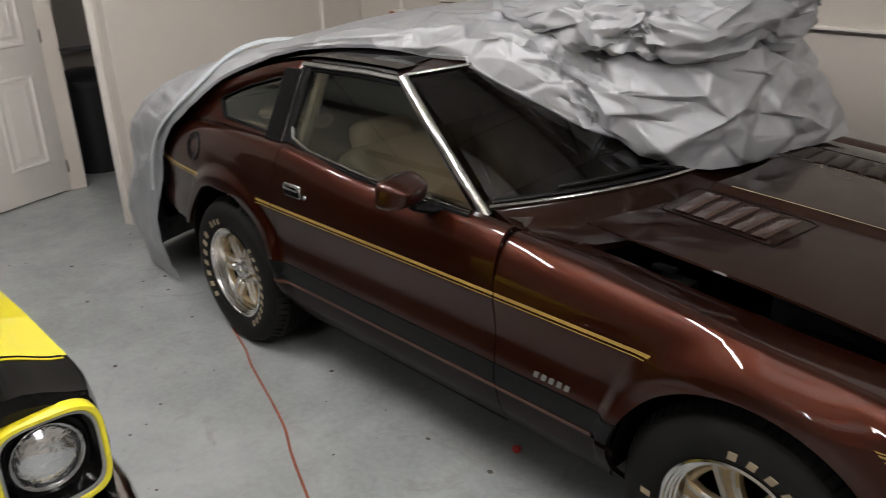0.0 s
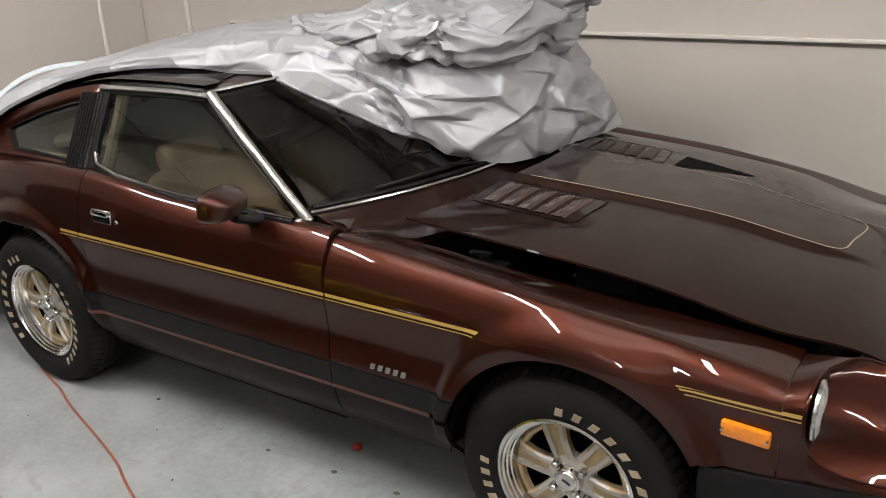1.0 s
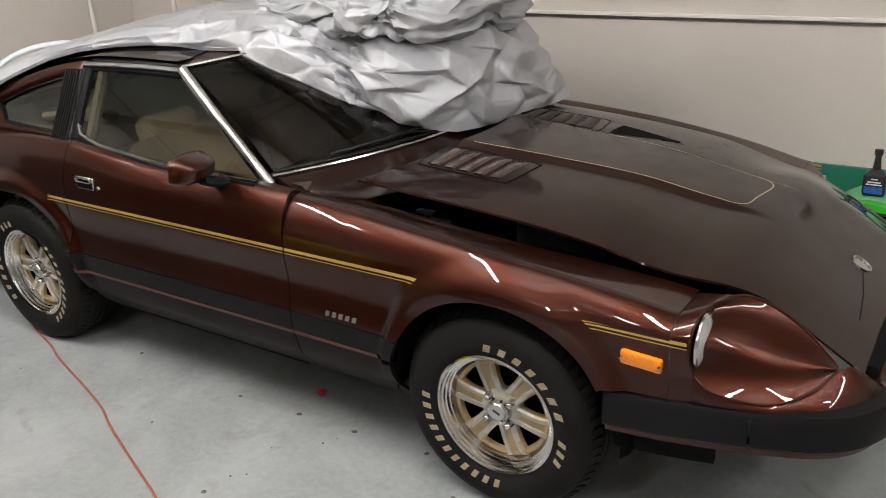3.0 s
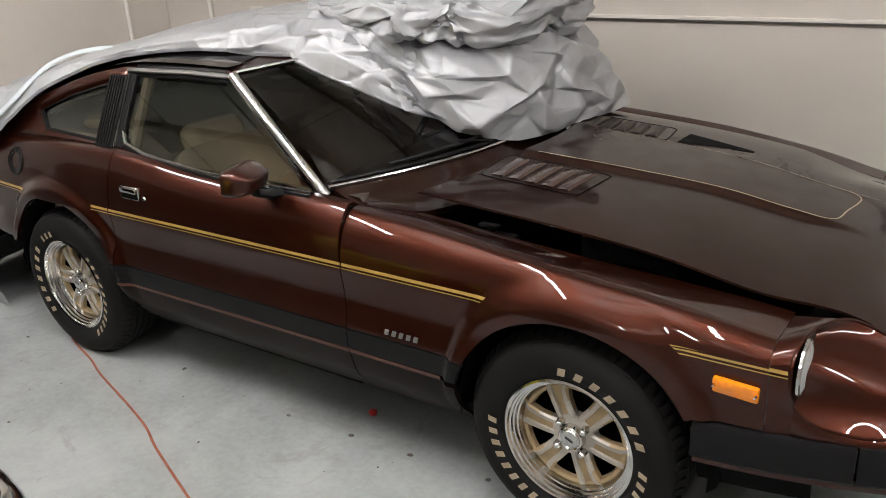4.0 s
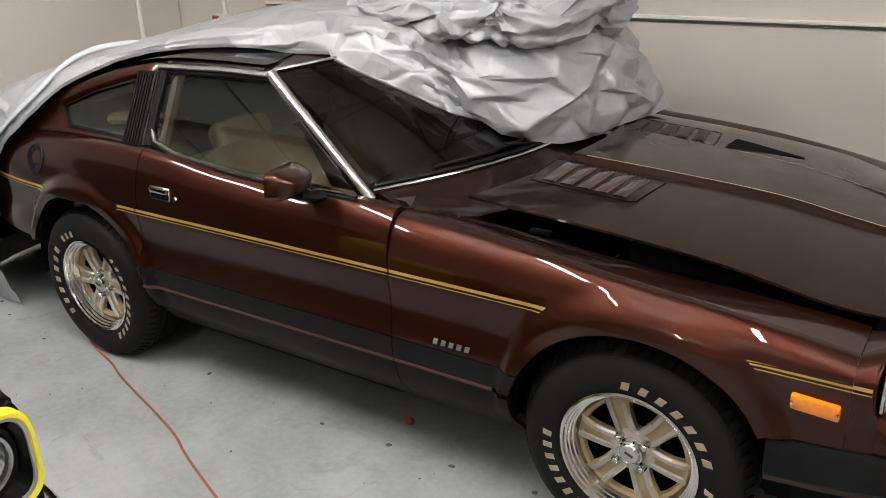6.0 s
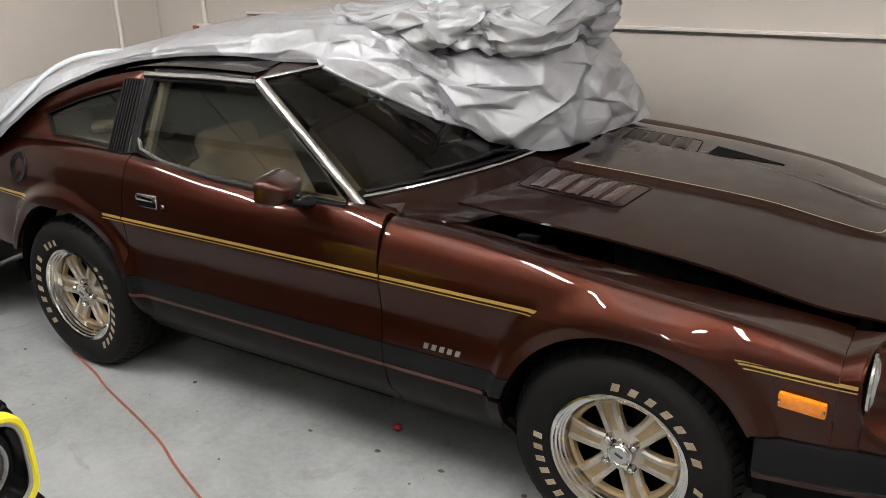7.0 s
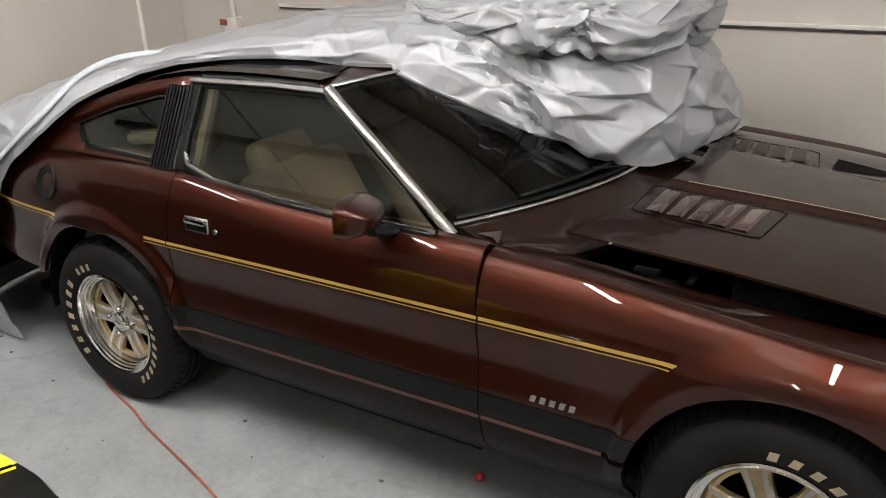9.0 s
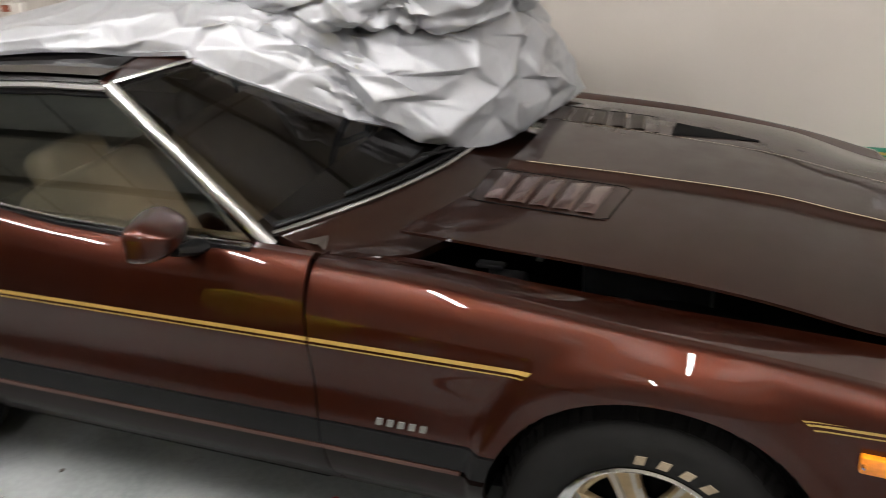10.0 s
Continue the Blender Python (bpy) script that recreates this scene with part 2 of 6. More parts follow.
def tube_along(bm, pts, r, seg=10, cap=True, radii=None, flat=1.0, up=(0, 0, 1)):
    pts = [Vector(p) for p in pts]
    rings = []
    for i, p in enumerate(pts):
        d = (pts[min(i + 1, len(pts) - 1)] - pts[max(i - 1, 0)]).normalized()
        u = Vector(up)
        if abs(d.dot(u)) > 0.95:
            u = Vector((1, 0, 0))
        a = d.cross(u).normalized()
        b = a.cross(d).normalized()
        rr = radii[i] if radii else r
        rings.append([bm.verts.new(p + a * math.cos(2 * math.pi * k / seg) * rr + b * math.sin(2 * math.pi * k / seg) * rr * flat) for k in range(seg)])
    for q, s in zip(rings, rings[1:]):
        for k in range(seg):
            bm.faces.new((q[k], q[(k + 1) % seg], s[(k + 1) % seg], s[k]))
    if cap:
        bm.faces.new(rings[0][::-1])
        bm.faces.new(rings[-1])
    return bm


def grid(bm, rows, close_u=False):
    """rows of points to quads."""
    vv = [[bm.verts.new(p) for p in r] for r in rows]
    n = len(vv[0])
    for a, b in zip(vv, vv[1:]):
        for k in range(n if close_u else n - 1):
            q = (a[k], a[(k + 1) % n], b[(k + 1) % n], b[k])
            if len({v.index if v.index >= 0 else id(v) for v in q}) == 4:
                bm.faces.new(q)
    return vv


def lathe(bm, profile, seg=64, axis="y", centre=(0, 0, 0)):
    """profile: (radius, offset along axis)."""
    rows = []
    for r, h in profile:
        row = []
        for k in range(seg):
            a = 2 * math.pi * k / seg
            p = (r * math.cos(a), h, r * math.sin(a)) if axis == "y" else ((r * math.cos(a), r * math.sin(a), h) if axis == "z" else (h, r * math.cos(a), r * math.sin(a)))
            row.append(Vector(p) + Vector(centre))
        rows.append(row)
    return grid(bm, rows, True)


def lip(bm, move):
    """Turn the open edges of a sheet inwards, to give it thickness."""
    edges = [e for e in bm.edges if e.is_boundary]
    g = bmesh.ops.extrude_edge_only(bm, edges=edges)
    vs = [v for v in g["geom"] if isinstance(v, bmesh.types.BMVert)]
    for v in vs:
        v.co += Vector(move(v.co)) if callable(move) else Vector(move)


def hermite(xs, ys):
    xs, ys = np.array(xs, float), np.array(ys, float)
    d = np.gradient(ys, xs)

    def f(x):
        i = int(np.clip(np.searchsorted(xs, x) - 1, 0, len(xs) - 2))
        h = xs[i + 1] - xs[i]
        t = min(max((x - xs[i]) / h, 0), 1)
        return float((2 * t**3 - 3 * t * t + 1) * ys[i] + (t**3 - 2 * t * t + t) * h * d[i] + (3 * t * t - 2 * t**3) * ys[i + 1] + (t**3 - t * t) * h * d[i + 1])
    return f


def smooth_path(pts, n):
    """n points evenly along a Catmull-Rom curve through pts."""
    P = [np.array(p, float) for p in pts]
    P = [2 * P[0] - P[1]] + P + [2 * P[-1] - P[-2]]
    out = []
    m = len(P) - 3
    for k in range(n):
        s = k / (n - 1) * m
        i = min(int(s), m - 1)
        t = s - i
        a, b, c, d = P[i:i + 4]
        out.append(0.5 * (2 * b + (c - a) * t + (2 * a - 5 * b + 4 * c - d) * t * t + (3 * b - a - 3 * c + d) * t**3))
    return out


def sstep(a, b, x):
    t = min(max((x - a) / (b - a), 0), 1)
    return t * t * (3 - 2 * t)


# ---------------------------------------------------------------- room
def room():
    X0, X1, Y0 = -8.0, 6.0, -7.0
    bm = bmesh.new()
    box(bm, X0, X1, Y0, 3.2, -0.2, 0.0)
    solid("floor", bm, M["floor"], "grey painted concrete floor with stains and scuffs", "floor", kind="structure", smooth=False)
    bm = bmesh.new()
    box(bm, X0, X1, Y0, 3.2, CEILING, CEILING + 0.2)
    # purlins and straps under the ceiling
    solid("ceiling", bm, M["ceiling"], "plain off-white workshop ceiling", "ceiling", kind="structure", smooth=False)
    bm = bmesh.new()
    for k in range(9):
        y = -6.4 + k * 0.95
        if y < WALL_Y - 0.1:
            box(bm, X0, X1, y - 0.025, y + 0.025, CEILING - 0.07, CEILING - 0.002)
    for k in range(9):
        x = -7.2 + k * 1.55
        box(bm, x - 0.012, x + 0.012, Y0, WALL_Y, CEILING - 0.085, CEILING - 0.072)
    solid("ceiling_purlins", bm, M["purlin"], "dark thin purlins and straps under the ceiling", "ceiling beams", kind="structure", smooth=False)
    # long wall behind the car: beige over a green band
    bm = boxed(WALL_X - 0.15, X1, WALL_Y, WALL_Y + 0.15, 0.592, CEILING)
    solid("wall_north", bm, M["wall"], "beige painted wall behind the brown car", "wall", kind="structure", smooth=False)
    bm = boxed(-3.0, X1, WALL_Y - 0.012, WALL_Y + 0.15, 0, 0.592, bevel=0.004)
    solid("wall_band", bm, M["green"], "dark green painted lower band of the beige wall", "wall", kind="structure", smooth=False)
    bm = boxed(WALL_X - 0.15, -3.0, WALL_Y, WALL_Y + 0.15, 0, 0.592)
    solid("wall_north_foot", bm, M["wall"], "beige painted foot of the wall", "wall", kind="structure", smooth=False)
    # wall behind the car's tail
    bm = boxed(WALL_X - 0.12, WALL_X, CORNER_Y, WALL_Y, 0, CEILING, bevel=0.006)
    solid("wall_west", bm, M["wall"], "beige painted wall behind the tail of the brown car", "wall", kind="structure", smooth=False)
    # wall with the door opening
    bm = bmesh.new()
    box(bm, -4.24, WALL_X - 0.122, CORNER_Y, CORNER_Y + 0.12, 0, CEILING)
    box(bm, X0, -5.20, CORNER_Y, CORNER_Y + 0.12, 0, CEILING)
    box(bm, -5.20, -4.24, CORNER_Y, CORNER_Y + 0.12, 2.06, CEILING)
    solid("wall_closet", bm, M["wall_pale"], "beige wall with an open doorway", "wall", kind="structure", smooth=False)
    bm = boxed(X0, X1, Y0 - 0.15, Y0, 0, CEILING)
    solid("wall_south", bm, M["wall"], "beige painted wall", "wall", kind="structure", smooth=False)
    bm = boxed(X1, X1 + 0.15, Y0, WALL_Y, 0, CEILING)
    solid("wall_east", bm, M["wall"], "beige painted wall", "wall", kind="structure", smooth=False)
    bm = boxed(X0 - 0.15, X0, Y0, 3.2, 0, CEILING)
    solid("wall_far_west", bm, M["wall"], "beige painted wall", "wall", kind="structure", smooth=False)
    # dark closet
    bm = bmesh.new()
    box(bm, -7.9, -4.15, 1.24, 1.36, 0, CEILING)
    box(bm, -6.6, -6.5, CORNER_Y + 0.12, 1.3, 0, CEILING)
    solid("wall_closet_inner", bm, M["wall"], "unlit inner walls of the store room", "wall", kind="structure", smooth=False)
    # door casing
    bm = bmesh.new()
    y = CORNER_Y
    box(bm, -4.242, -4.17, y - 0.018, y - 0.001, 0, 2.10, 0.005)
    box(bm, -4.23, -4.195, y - 0.026, y - 0.016, 0, 2.10, 0.004)
    box(bm, -5.27, -5.20, y - 0.018, y - 0.001, 0, 2.10, 0.005)
    box(bm, -5.27, -4.17, y - 0.018, y - 0.001, 2.06, 2.13, 0.005)
    box(bm, -4.255, -4.24, y - 0.004, y + 0.122, 0, 2.06, 0.003)
    solid("trim_doorway", bm, M["trim_white"], "white painted door casing", "door frame", kind="structure")
    bm = boxed(WALL_X - 0.005, WALL_X + 0.014, CORNER_Y - 0.002, 0.2, 0.0, 0.10, bevel=0.004)
    solid("baseboard", bm, M["trim_white"], "white painted baseboard", "baseboard", kind="structure")


room()


def panel_door():
    """White moulded door, standing open."""
    hinge = (-5.195, CORNER_Y + 0.01, 0.012)
    d = thing("door_1", "white moulded six-panel door standing open at the store room", "door", hinge, kind="structure")
    d.rotation_euler = (0, 0, radians(-72))
    W, Hh, T = 0.90, 2.02, 0.035
    bm = bmesh.new()
    box(bm, 0, W, -T, 0, 0, Hh, 0.003)
    leaf = part("leaf", bm, M["trim_white"], d)
    cols = [(0.11, 0.40), (0.50, 0.79)]
    rws = [(0.22, 0.82), (1.00, 1.55), (1.68, 1.90)]
    for a, b in cols:
        for lo, hi in rws:
            for side in (0.0, -T):
                bm = bmesh.new()
                s = 1 if side == 0 else -1
                # raised moulding ring and field
                loops = []
                for inset, h in ((0, 0.0005), (0.008, 0.006), (0.02, 0.006), (0.03, 0.001), (0.05, 0.001), (0.075, 0.006)):
                    loops.append([bm.verts.new((x, side + s * h, z)) for x, z in ((a + inset, lo + inset), (b - inset, lo + inset), (b - inset, hi - inset), (a + inset, hi - inset))])
                for p, q in zip(loops, loops[1:]):
                    for k in range(4):
                        bm.faces.new((p[k], p[(k + 1) % 4], q[(k + 1) % 4], q[k]))
                bm.faces.new(loops[-1])
                part("panel", bm, M["trim_white"], d, smooth=False)
    bm = bmesh.new()
    lathe(bm, [(0.0, -0.07), (0.022, -0.068), (0.028, -0.05), (0.022, -0.035), (0.010, -0.03), (0.010, -0.004), (0.03, -0.003), (0.03, 0)], 20, "y", (W - 0.07, -T, 0.95))
    part("knob", bm, M["chrome"], d)
    for z in (0.12, 1.0, 1.85):
        bm = bmesh.new()
        box(bm, -0.008, 0.004, -T - 0.004, 0.004, z, z + 0.09, 0.002)
        part("hinge", bm, M["chrome"], d)


panel_door()


def tube_light(at):
    t = thing("ceiling_light", "hanging white batten with one bare lit tube", "ceiling light", (at[0], at[1], CEILING - 0.42), group="tube lights under the ceiling")
    t.rotation_euler = (0, 0, math.pi / 2)
    part("spine", boxed(-0.62, 0.62, -0.035, 0.035, 0.045, 0.085, bevel=0.004), M["white_plastic"], t)
    for x in (-0.5, 0.5):
        bm = bmesh.new()
        tube_along(bm, [(x, 0, 0.085), (x, 0, 0.419)], 0.004, 8)
        part("hanger", bm, M["grey_plastic"], t)
    for x in (-0.615, 0.615):
        part("tube_holder", boxed(x - 0.008, x + 0.008, -0.035, 0.035, -0.03, 0.05, bevel=0.003), M["white_plastic"], t)
    for y in (0.0,):
        bm = bmesh.new()
        lathe(bm, [(0.0, -0.605), (0.022, -0.605), (0.022, 0.605), (0.0, 0.605)], 20, "x", (0, y, 0.0))
        part("tube", bm, M["tube"], t, "lit fluorescent tube")
    return t


for p in TUBES:
    tube_light(p)


# ---------------------------------------------------------------- brown sports car
R_F, C_F = 0.372, (0.015, 0.335)
R_R, C_R = 0.380, (-2.305, 0.340)
CREASE = 0.712
plan_w = hermite([-3.40, -3.2, -2.9, -2.5, -2.0, -1.4, -0.8, -0.3, 0.1, 0.4, 0.62, 0.80, 0.93, 1.0], [0.60, 0.70, 0.785, 0.828, 0.838, 0.838, 0.838, 0.840, 0.842, 0.832, 0.812, 0.775, 0.70, 0.60])
low_y = hermite([0.22, 0.27, 0.32, 0.38, 0.44, 0.505, 0.60, 0.712], [-0.11, -0.075, -0.032, -0.010, 0.0, 0.002, -0.008, 0.0])
zf = hermite([-0.80, -0.55, -0.25, 0.2, 0.5, 0.65, 0.8], [0.850, 0.838, 0.812, 0.782, 0.752, 0.722, 0.685])      # inner edge of wing
zt = hermite([-0.80, -0.55, -0.25, 0.0, 0.2, 0.5, 0.65, 0.8], [0.882, 0.868, 0.842, 0.820, 0.800, 0.757, 0.727, 0.69])   # crown of wing
zbelt = hermite([-3.3, -2.6, -2.1, -1.93, -1.8, -1.5, -1.28, -0.87, -0.76], [0.90, 0.93, 0.945, 0.945, 0.935, 0.908, 0.900, 0.900, 0.895])


def flare(x, z):
    f = 0.0
    for (cx, cz), R, reach in ((C_F, R_F, 0.115), (C_R, R_R, 0.085)):
        r = math.hypot(x - cx, z - cz)
        far = 0.055 + (reach - 0.055) * sstep(0.25, 0.85, (z - cz) / max(r, 0.01))
        f = max(f, 0.022 * (1 - sstep(R + 0.030, R + far, r)))
    return f * sstep(0.30, 0.42, z)


def low(x, z, s, off=0.0):
    """Body side below the crease."""
    return (x, s * (plan_w(x) + low_y(z) + flare(x, z) + off), z)


# the far wing stands a little higher at the rear and lower at the nose
far_rise = hermite([-0.8, -0.45, -0.1, 0.1, 0.3, 0.5, 0.65, 0.9], [0.030, 0.034, 0.025, 0.012, -0.004, -0.028, -0.045, -0.075])


def upper(x, s, kind, n=40):
    """Points of the body side from the crease up to its top edge."""
    w = plan_w(x)
    if kind == "wing":
        top, ed = zt(x), zf(x)
        k = w / 0.838
        h, g = top - CREASE, min(max((top - CREASE) / 0.14, 0.82), 1.1)
        P = [(w, CREASE), (w - 0.009 * g, CREASE + 0.33 * h), (w - 0.030 * g, CREASE + 0.67 * h), (w - 0.060 * g, CREASE + 0.92 * h), (w - 0.086 * g, top - 0.002), (w - 0.116 * g, top - 0.003), (0.625 * k, ed)]
    else:
        b = zbelt(x)
        P = [(w, CREASE), (w - 0.006, CREASE + 0.33 * (b - CREASE)), (w - 0.024, CREASE + 0.66 * (b - CREASE)), (w - 0.052, b - 0.02), (w - 0.075, b - 0.002), (w - 0.088, b)]
    out = []
    for q in smooth_path(P, n):
        f = flare(x, q[1])
        z = q[1]
        if kind == "wing" and s > 0 and z > CREASE:
            z += far_rise(x) * min((z - CREASE) / (top - CREASE), 1)
        out.append((x, s * (q[0] + f), z))
    return out


def arch_z(x):
    z = 0
    for (cx, cz), R in ((C_F, R_F), (C_R, R_R)):
        d = abs(x - cx)
        if d < R:
            z = max(z, cz + math.sqrt(R * R - d * d))
    return z


def side_columns(x0, x1, n):
    xs = list(np.linspace(x0, x1, n))
    for (cx, cz), R in ((C_F, R_F), (C_R, R_R)):
        xs += [cx + R * math.cos(math.pi * k / 40) for k in range(41)]
    xs = sorted(x for x in xs if x0 - 1e-6 <= x <= x1 + 1e-6)
    out = [xs[0]]
    for x in xs[1:]:
        if x - out[-1] > 0.0015:
            out.append(x)
    return out


def inward(s):
    return lambda c: (0, -s * 0.018, 0)


def wing_sheet(x0, x1, base, s, kind, seam0=None, seam1=None):
    bm = bmesh.new()
    rows = []
    for x in side_columns(x0, x1, 130):
        lo = max(base(x), min(arch_z(x), CREASE - 0.003))
        rows.append([low(x, lo + (CREASE - lo) * k / 26, s) for k in range(26)] + upper(x, s, kind))
    # lean the seams
    for r in rows:
        for i, p in enumerate(r):
            t = (p[2] - 0.5) / 0.45
            dx = 0.0
            if seam0 and p[0] < x0 + 0.2:
                dx += seam0 * t * (1 - sstep(x0, x0 + 0.2, p[0]))
            if seam1 and p[0] > x1 - 0.2:
                dx += seam1 * t * sstep(x1 - 0.2, x1, p[0])
            r[i] = (p[0] + dx, p[1], p[2])
    grid(bm, rows)
    lip(bm, inward(s))
    return bm


def side_strip(x0, x1, z0, z1, s, off=0.0, nx=50, nz=5, depth=0.018):
    """A strip of the body side between two heights, cut by the wheel arches where x0 or x1 is None-like functions."""
    bm = bmesh.new()
    rows = []
    for j in range(nz + 1):
        z = z0 + (z1 - z0) * j / nz
        a = x0(z) if callable(x0) else x0
        b = x1(z) if callable(x1) else x1
        rows.append([low(a + (b - a) * i / nx, z, s, off) for i in range(nx + 1)])
    if off > 0.005:
        a = x0(z1) if callable(x0) else x0
        b = x1(z1) if callable(x1) else x1
        rows.append([low(a + (b - a) * i / nx, z1 + 0.006, s, -0.001) for i in range(nx + 1)])
    grid(bm, rows)
    lip(bm, lambda c: (0, -s * depth, 0))
    return bm


def front_arch_back(z):
    return C_F[0] - math.sqrt(max(R_F**2 - (z - C_F[1])**2, 0)) if z > C_F[1] - 0.1 else C_F[0] - R_F


def front_arch_fore(z):
    return C_F[0] + math.sqrt(max(R_F**2 - (z - C_F[1])**2, 0))


def rear_arch_fore(z):
    return C_R[0] + math.sqrt(max(R_R**2 - (z - C_R[1])**2, 0))


def rear_arch_back(z):
    return C_R[0] - math.sqrt(max(R_R**2 - (z - C_R[1])**2, 0))


DOOR_F, DOOR_R = -0.765, -1.937
car = thing("sports_car", "dark brown metallic sports coupe with gold pinstripes, bonnet slightly open", "car")


def bumper_line(x):
    return 0.505 + 0.028 * sstep(0.30, 0.36, x) + 0.012 * sstep(0.35, 0.9, x)


def gy(z):
    """Half width of the side glass at a height."""
    return 0.752 - (z - 0.91) * 0.49


def body_side(s):
    part("front_wing", wing_sheet(DOOR_F + 0.002, 0.515, bumper_line, s, "wing", seam0=-0.01), M["paint"], car)
    part("rear_quarter", wing_sheet(-3.36, DOOR_R - 0.002, lambda x: 0.505 if x > C_R[0] else 0.47, s, "door", seam1=0.02), M["paint"], car)
    # door skin
    bm = bmesh.new()
    rows = []
    for i in range(61):
        x = DOOR_R + 0.002 + (DOOR_F - DOOR_R - 0.004) * i / 60
        r = [low(x, 0.505 + (CREASE - 0.505) * k / 9, s) for k in range(9)] + upper(x, s, "door")
        f = i / 60
        rows.append([(p[0] + (1 - f) * 0.02 * (p[2] - 0.5) / 0.45 - f * 0.01 * (p[2] - 0.5) / 0.45, p[1], p[2]) for p in r])
    grid(bm, rows)
    lip(bm, inward(s))
    door = part("door", bm, M["paint"], car)
    # black cladding, copper line and sill, piece by piece
    for nm, a, b in (("cladding", rear_arch_fore, DOOR_R - 0.002), ("cladding", DOOR_R + 0.002, DOOR_F - 0.002), ("cladding", DOOR_F + 0.002, front_arch_back)):
        part(nm, side_strip(a, b, 0.434, 0.501, s, 0.0045, 50, 4), M["black_trim"], car, "satin black side moulding")
        part("accent_line", side_strip(a, b if not callable(b) else (lambda z: -0.41), 0.417, 0.430, s, 0.0045, 50, 1), M["accent"], car, "thin brown line along the sill")
        part("sill", side_strip(a, b, 0.245, 0.413, s, 0.0, 50, 10), M["sill_paint"], car, "dark painted sill panel")
    # pinstripes
    for a, b, pts in ((DOOR_R + 0.003, DOOR_F - 0.003, 0), (DOOR_F + 0.003, -0.235, 1), (-2.045, DOOR_R - 0.003, 0), (0.285, 0.556, 2), (-3.30, -2.525, 0)):
        for z0, z1 in ((0.7185, 0.7285), (0.7085, 0.7120)):
            bm = bmesh.new()
            dz = -0.012 if pts == 2 else -0.004
            rows = []
            for zz in (z0, z1):
                row = []
                for i in range(31):
                    x = a + (b - a) * i / 30
                    sk = 0.02 * (zz - z0) / 0.012
                    if pts == 1 and i > 20:
                        x += -0.02 * (1 - (zz - 0.7085) / 0.02) * (i - 20) / 10
                    if pts == 2 and i < 10:
                        x += 0.025 * (0.728 - zz) / 0.02 * (10 - i) / 10
                    drop = dz * (x - 0.28) / 0.3 if pts == 2 else 0
                    z = zz + drop - (0.012 if pts == 2 else 0)
                    y = plan_w(x) + flare(x, z) + 0.0012 - (0.0015 if zz > CREASE else 0) * (zz - CREASE) / 0.016 + (low_y(z) if z < CREASE else 0)
                    row.append((x, s * y, z))
                rows.append(row)
            grid(bm, rows)
            part("pinstripe", bm, M["gold"], car, "gold pinstripe")
    # wheel housings, their shade put into a near-black colour
    for (cx, cz), R in ((C_F, R_F), (C_R, R_R)):
        bm = bmesh.new()
        rows = []
        for yy, rr in ((0.815, R + 0.004), (0.78, R + 0.02), (0.45, R + 0.02)):
            rows.append([(cx + rr * math.cos(math.pi * k / 30 * 1.06 - 0.03 * math.pi), s * yy, cz + rr * math.sin(math.pi * k / 30 * 1.06 - 0.03 * math.pi)) for k in range(31)])
        rows.append([(cx, s * 0.45, cz - 0.05)] * 31)
        grid(bm, rows)
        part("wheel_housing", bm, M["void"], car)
    return door


def roof_z(x):
    return roof_edge(x)


roof_edge = hermite([-3.35, -3.1, -2.8, -2.5, -2.2, -1.95, -1.7, -1.4], [0.90, 0.945, 1.005, 1.095, 1.185, 1.228, 1.238, 1.236])
QUARTER = [(-2.43, 0.966), (-2.05, 0.952), (-2.022, 1.165), (-2.10, 1.158), (-2.30, 1.105), (-2.49, 1.035)]


def loop_points(poly, n, centre):
    """Points of a closed polygon at even angles round a centre."""
    out = []
    for k in range(n):
        a = 2 * math.pi * k / n
        d = (math.cos(a), math.sin(a))
        best = None
        for p, q in zip(poly, poly[1:] + poly[:1]):
            ex, ez = q[0] - p[0], q[1] - p[1]
            den = d[0] * ez - d[1] * ex
            if abs(den) < 1e-9:
                continue
            t = ((p[0] - centre[0]) * ez - (p[1] - centre[1]) * ex) / den
            u = ((p[0] - centre[0]) * d[1] - (p[1] - centre[1]) * d[0]) / den
            if t > 0 and -1e-6 <= u <= 1 + 1e-6 and (best is None or t < best):
                best = t
        out.append((centre[0] + d[0] * best, centre[1] + d[1] * best))
    return out


